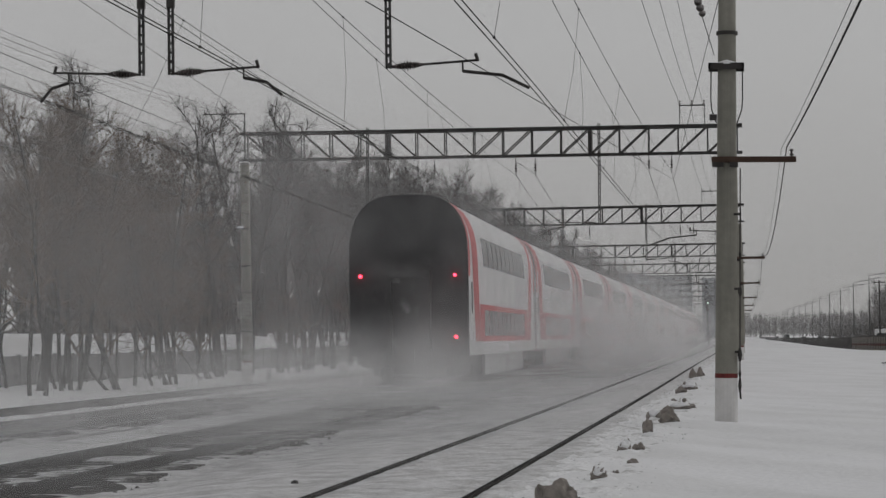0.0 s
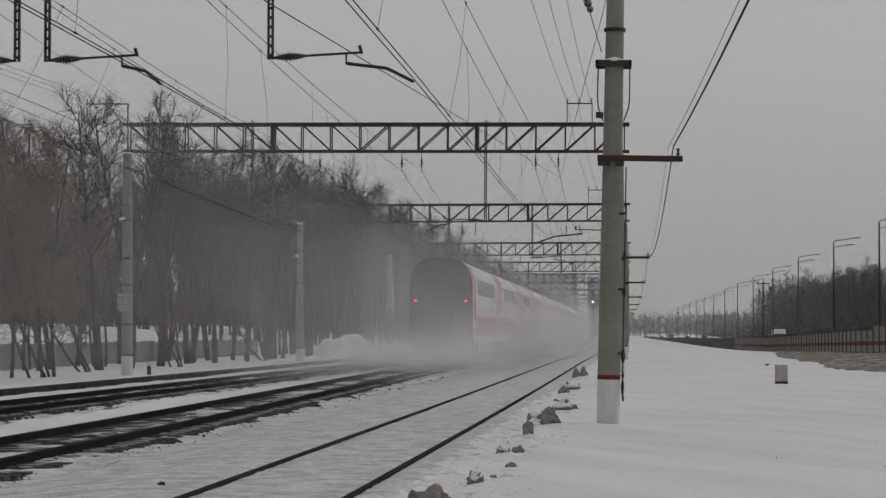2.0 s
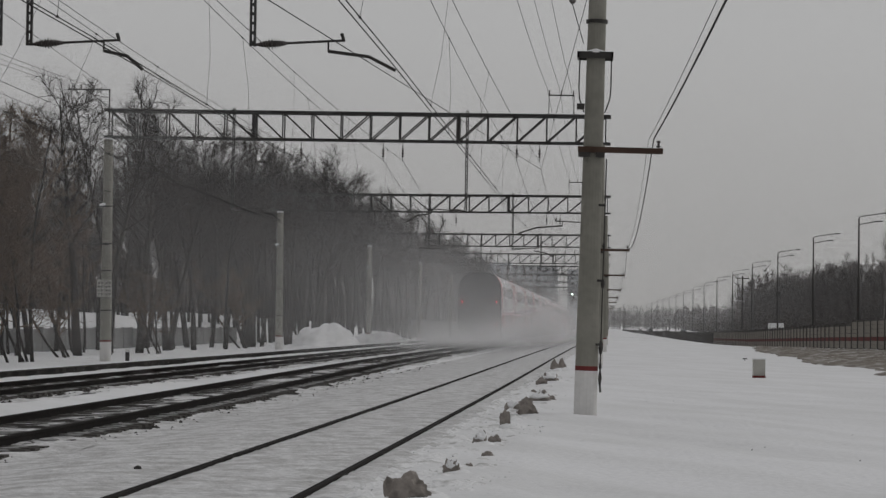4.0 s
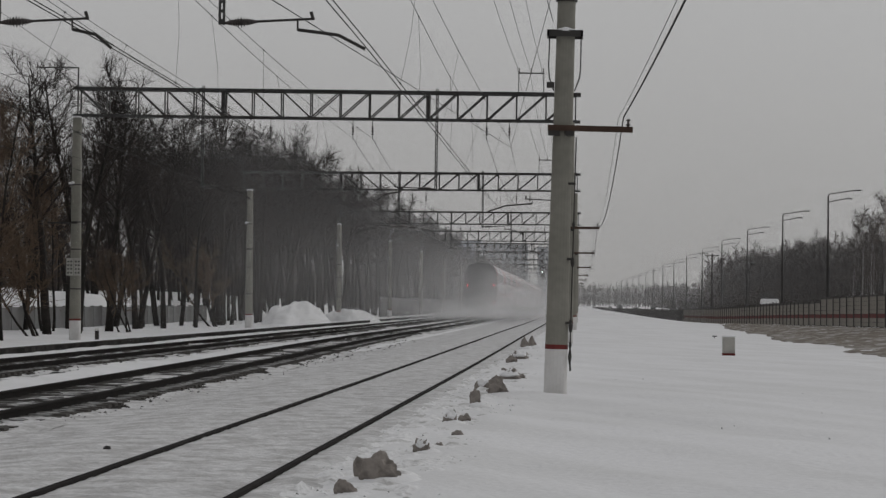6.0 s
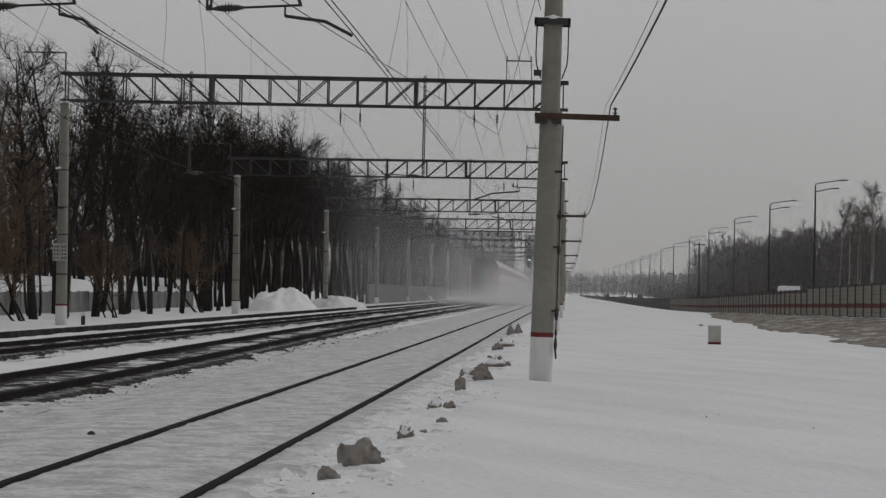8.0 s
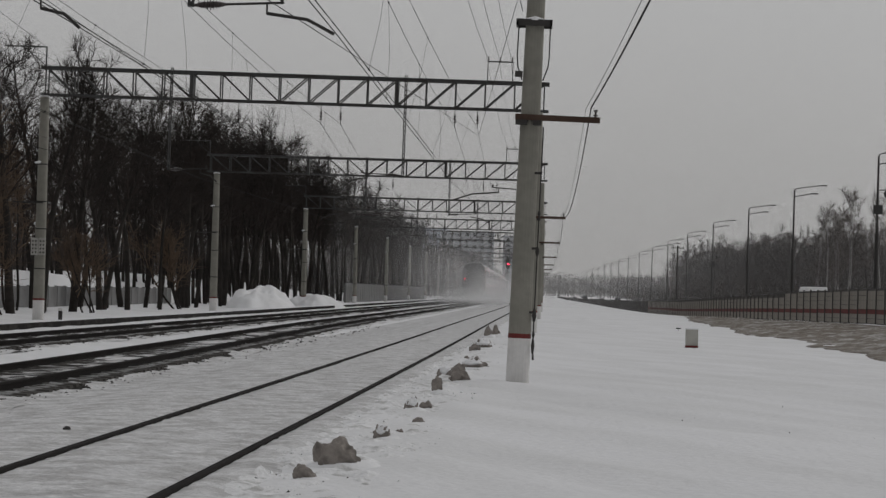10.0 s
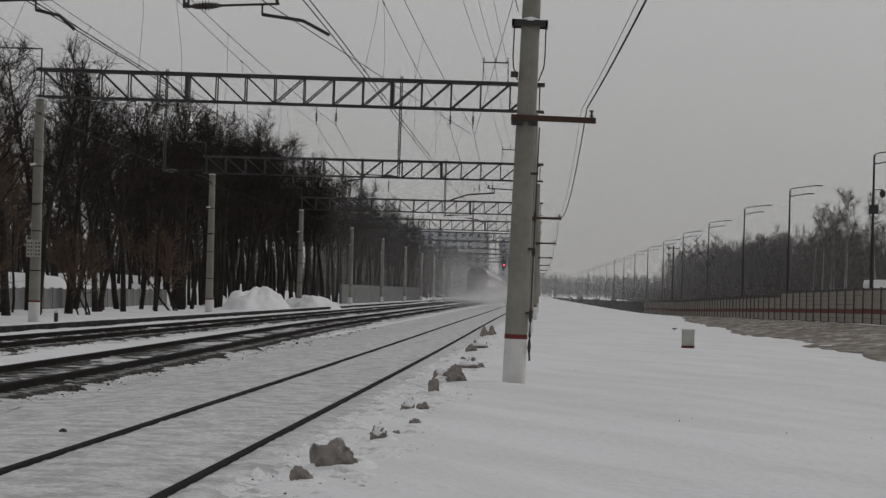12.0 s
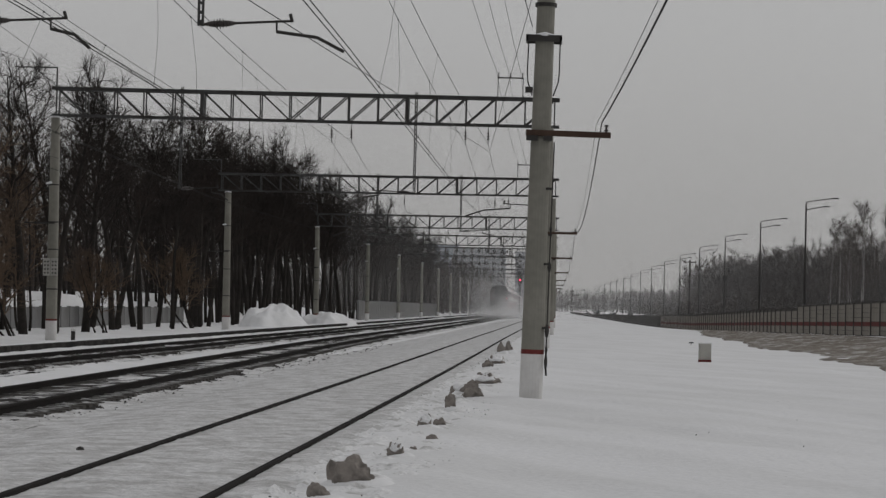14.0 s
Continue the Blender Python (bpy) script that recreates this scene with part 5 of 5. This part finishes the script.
STONES = ((-1.80, 21.0, 0.36, 0.30), (-1.95, 19.7, 0.17, 0.15), (-1.69, 25.2, 0.17, 0.19), (-1.58, 26.3, 0.09, 0.08), (-1.50, 28.4, 0.13, 0.10), (-1.76, 31.5, 0.17, 0.19), (-1.60, 32.0, 0.16, 0.14),
          (-1.68, 36.7, 0.16, 0.28), (-1.84, 43.2, 0.24, 0.24), (-1.70, 44.8, 0.26, 0.24), (-1.52, 41.7, 0.36, 0.22), (-1.55, 48.6, 0.44, 0.26), (-1.36, 49.6, 0.22, 0.16), (-1.95, 63.0, 0.28, 0.22), (-1.80, 65.5, 0.44, 0.30),
          (-2.14, 83.0, 0.24, 0.42), (-1.88, 84.0, 0.26, 0.42), (-1.48, 24.0, 0.08, 0.05), (-1.9, 56.0, 0.12, 0.10))
for i, (x, y, w, h) in enumerate(STONES):
    build_stone(x, y, w, h, i + 1)
lump = thing("coal_lump", "single black stone lying on the snow between the tracks", "stone", at=pose(-4.95, 25.0, -0.06))
bm = bmesh.new()
bmesh.ops.create_icosphere(bm, subdivisions=3, radius=0.045)
for v in bm.verts:
    v.co *= 1 + 0.35 * noise.noise(v.co * 30)
me = bpy.data.meshes.new("stone")
bm.to_mesh(me)
bm.free()
me.materials.append(DARK_STEEL)
part("stone", me, None, lump, at=pose(0, 0, 0.03))


def scatter(name, count, box, sizes, mat, seed, label, clump=0.0, track=None):
    """Small chips of ballast thrown over the snow."""
    r = random.Random(seed)
    s = Shape()
    while count:
        x, y = r.uniform(box[0], box[1]), box[2] + (box[3] - box[2]) * r.random() ** 1.4
        if clump and noise.noise((x * 0.9, y * 0.45, seed)) < clump * (r.random() * 2 - 1):
            continue
        count -= 1
        if track:
            x += track_x(track, y) - TRACKS[track] - bend(y)
        k = r.uniform(*sizes)
        zz = ground_height(x, y) + 0.3 * k
        n = len(s.v)
        for q in range(6):
            d = [(1, 0, 0), (-1, 0, 0), (0, 1, 0), (0, -1, 0), (0, 0, 1), (0, 0, -1)][q]
            s.v.append((x + bend(y) + d[0] * k * r.uniform(0.5, 1.2), y + d[1] * k * r.uniform(0.5, 1.2), zz + d[2] * k * r.uniform(0.4, 0.9)))
        s.f += [(n, n + 2, n + 4), (n + 2, n + 1, n + 4), (n + 1, n + 3, n + 4), (n + 3, n, n + 4), (n + 2, n, n + 5), (n + 1, n + 2, n + 5), (n + 3, n + 1, n + 5), (n, n + 3, n + 5)]
    tagged(part(name, s, mat), label, "gravel", kind="stuff")


scatter("loose_gravel", 260, (-8.0, -4.6, 18, 90), (0.008, 0.03), STONE, 3, "loose dark gravel on the snow between tracks")
scatter("loose_gravel", 260, (-7.9, -6.4, 22, 110), (0.015, 0.045), STONE, 4, "dark stones spilled from the ballast edge", clump=0.5, track=1)
scatter("loose_gravel", 320, (-2.7, -1.6, 17, 80), (0.008, 0.03), STONE, 5, "gravel and ice crumbs beside the near rail")
scatter("snow_crumbs", 1300, (-2.6, -1.1, 17, 80), (0.010, 0.038), SNOW, 6, "small broken snow clods beside the near rail")
scatter("snow_crumbs", 1800, (-7.6, -4.5, 18, 90), (0.010, 0.035), DIRTY_SNOW, 12, "small grey snow clods between the tracks")
scatter("loose_gravel", 420, (-7.4, -2.9, 18, 80), (0.006, 0.022), STONE, 7, "gravel specks between the near rails")
scatter("loose_gravel", 60, (-1.0, 4.0, 18, 60), (0.005, 0.014), STONE, 9, "dark specks on the open snow")
scatter("loose_gravel", 3000, (-10.75, -7.6, 26, 120), (0.02, 0.05), STONE, 8, "coarse ballast stones round the second track", track=1)
scatter("loose_gravel", 2200, (-15.9, -12.7, 45, 150), (0.025, 0.055), STONE, 10, "coarse ballast stones round the third track", track=2)


# ---- far end: flats, signal, cars ----
def build_flats(x, y, w, d, h, mat, label):
    b = thing("apartment_block", label, "apartment building", at=pose(x, y, 0))
    wall = part("wall", Shape().quad_box(-w / 2, 0, -1, w / 2, d, h), mat, b)
    part("roof", Shape().quad_box(-w / 2 - 0.2, -0.2, h, w / 2 + 0.2, d + 0.2, h + 0.8), mat, b)
    pane = Shape().quad_box(-0.8, -0.06, 0, 0.8, 0.02, 1.6).mesh("window", GLASS)
    nx, nz = int(w / 3.4), int(h / 3.0)
    for i in range(nx):
        for k in range(nz):
            part("window", pane, None, b, at=pose(-w / 2 + (i + 0.5) * w / nx, 0, 1.2 + k * 3.0))


build_flats(-42, 1180, 26, 16, 30, FACADE, "grey panel apartment block far behind the railway")
build_flats(-62, 1230, 16, 14, 32, FACADE_BLUE, "bluish apartment tower far behind the railway")
build_flats(-75, 1150, 18, 14, 22, FACADE, "lower grey apartment block behind the tower")
build_flats(-21, 1260, 10, 14, 30, FACADE, "narrow grey apartment block far off")

sg = thing("railway_signal", "mast signal with black head and hooded lamps beside the line", "railway signal", at=pose(-6.25 + bend(400), 400, 0))
part("mast", Shape().tube([(0, 0, -0.2), (0, 0, 7.2)], [0.09, 0.08], 10), STEEL, sg)
head = part("head", Shape().quad_box(-0.3, -0.02, 5.5, 0.3, 0.14, 7.1), DARK_STEEL, sg, bevel=0.03)
part("red_lens", Shape().tube([(0, -0.04, 6.15), (0, -0.08, 6.15)], 0.12, 14), SIGNAL_RED, head, "lit red lens")
part("white_lens", Shape().tube([(0, -0.04, 6.72), (0, -0.08, 6.72)], 0.11, 14), SIGNAL_WHITE, head, "lit pale lens")
for z in (6.15, 6.72):
    part("hood", Shape().tube([(0, -0.1, z + 0.2), (0, -0.3, z + 0.22)], 0.05, 8), DARK_STEEL, head)
# added, unseen plate that hides one lit lens so the signal seems to change
blade = part("shutter", Shape().quad_box(-0.24, -0.14, -0.22, 0.24, -0.11, 0.22), DARK_STEEL, sg, "black plate added to hide one lens at a time")
tagged(blade, category="")


def build_van():
    v = thing("delivery_van", "tall white delivery van driving behind the fence", "van")
    s = Shape()
    prof = [(-1.05, 0.5), (1.05, 0.5), (1.05, 2.6), (0.95, 2.95), (-0.95, 2.95), (-1.05, 2.6)]
    s.sweep(prof, [(0, 1.4, 0), (0, 6.6, 0)])
    part("cargo_body", s, VAN_WHITE, v, bevel=0.04)
    c = Shape().sweep([(-1.0, 0.5), (1.0, 0.5), (1.0, 1.5), (0.9, 2.3), (-0.9, 2.3), (-1.0, 1.5)], [(0, 0.5, 0), (0, 1.42, 0)])
    part("cab", c, VAN_WHITE, v, bevel=0.05)
    part("bonnet", Shape().quad_box(-0.98, -0.1, 0.5, 0.98, 0.55, 1.2), VAN_WHITE, v, bevel=0.08)
    part("windscreen", Shape().quad_box(-0.85, 0.46, 1.35, 0.85, 0.49, 2.15), GLASS, v)
    for x in (-0.95, 0.95):
        for y in (0.5, 5.4):
            w = part("wheel", Shape().tube([(x - 0.12, y, 0.36), (x + 0.12, y, 0.36)], 0.36, 16), RUBBER, v)
            part("rim", Shape().tube([(x - 0.13, y, 0.36), (x + 0.13, y, 0.36)], 0.2, 12), STEEL, w)
        part("headlight", Shape().quad_box(x * 0.8 - 0.14, -0.13, 0.85, x * 0.8 + 0.14, -0.09, 1.02), HEAD_WHITE, v, "lit headlight")
    return v


van = build_van()


def build_car(paint, lit, label, tall=1.45):
    c = thing("car", label, "car", "cars on the far road")
    s = Shape().sweep([(-0.88, 0.3), (0.88, 0.3), (0.9, 0.7), (0.84, 0.9), (-0.84, 0.9), (-0.9, 0.7)], [(0, 0, 0), (0, 4.3, 0)])
    part("body", s, paint, c, bevel=0.06)
    part("cabin", Shape().sweep([(-0.8, 0.88), (0.8, 0.88), (0.65, tall), (-0.65, tall)], [(0, 1.3, 0), (0, 3.7, 0)]), GLASS, c, bevel=0.08)
    part("roof", Shape().quad_box(-0.62, 1.45, tall - 0.01, 0.62, 3.5, tall + 0.04), paint, c, bevel=0.02)
    for x in (-0.75, 0.75):
        for y in (0.8, 3.5):
            part("wheel", Shape().tube([(x - 0.1, y, 0.31), (x + 0.1, y, 0.31)], 0.31, 14), RUBBER, c)
        if lit:
            part("headlight", Shape().quad_box(x * 0.85 - 0.15, -0.05, 0.58, x * 0.85 + 0.15, 0.02, 0.74), HEAD_WHITE, c, "lit headlight")
    return c


cars = []
for i, (x, y, paint, lit, tall) in enumerate(((23.6, 1010, VAN_WHITE, True, 1.5), (26.4, 985, CAR_DARK, True, 1.5), (24.0, 830, VAN_WHITE, False, 2.4), (26.5, 760, CAR_DARK, False, 1.6), (24.2, 700, VAN_WHITE, False, 1.5), (27.0, 655, VAN_WHITE, False, 2.0))):
    c = build_car(paint, lit, ("pale" if paint is VAN_WHITE else "dark") + " car " + ("with lit headlights " if lit else "") + "on the far road", tall)
    c.matrix_basis = pose(x - 16.0 + along(y, FENCE_LINE), y, along(y, ROADSIDE) + 0.07)
    cars.append(c)


# ---- sleepers of the two bare tracks ----
sleeper = Shape().quad_box(-1.35, -0.13, -0.3, 1.35, 0.13, -0.12).mesh("sleeper", SLEEPER)
for ti, y0, n in ((1, 28.0, 170), (2, 45.0, 190)):
    for i in range(n):
        y = y0 + i * 0.545
        part("sleeper", sleeper, None, tracks[ti], at=pose(track_x(ti, y), y, rng.uniform(-0.015, 0.005), 0, 0, rng.uniform(-0.6, 0.6)))


# ---- motion ----
def motions():
    for i, c in enumerate(carriages):
        rows = []
        for t, rear in REAR:
            y0 = rear + i * CAR_LEN
            a, b = track_x(1, y0), track_x(1, y0 + BODY_LEN)
            rows.append((t, pose(a, y0, 0, 0, 0, -math.degrees(math.atan2(b - a, BODY_LEN)))))
        walk(c, rows)
    for d in dusts:
        walk(d, [(t, pose(track_x(1, y0), y0, 0, 0, 0, -math.degrees(math.atan2(track_x(1, y0 + 100) - track_x(1, y0), 100)))) for t, y0 in REAR])
    for d, lag, ahead in lags:
        rows = []
        for t, rear in REAR:
            y0 = rear + ahead - (lag + ahead) * (t / (t + 3.0)) * 1.2
            rows.append((t, pose(track_x(1, y0), y0, -0.15 * max(0.0, t - 6.0))))  # the dust settles
        walk(d, rows)
    for d, x in hazes:
        walk(d, [(t, pose(x, y, 0)) for t, y in ((0.0, 115.0), (2.0, 128.0), (4.5, 158.0), (6.0, 188.0), (8.0, 255.0), (10.5, 370.0), (14.0, 560.0))])
    # the van comes up the road towards the camera
    walk(van, [(t, pose(24.0, 355 - 24.4 * (t - 4.5), along(355 - 24.4 * (t - 4.5), ROADSIDE) + 0.07)) for t in (0.0, 2.0, 4.5, 6.0, 8.0, 10.5, 12.0, 14.0)])
    # the signal's added blade clears the red lens once the train has passed it
    walk(blade, [(t, pose(0, 0, z)) for t, z in ((0.0, 6.15), (8.6, 6.15), (9.4, 6.72), (14.0, 6.72))])


motions()
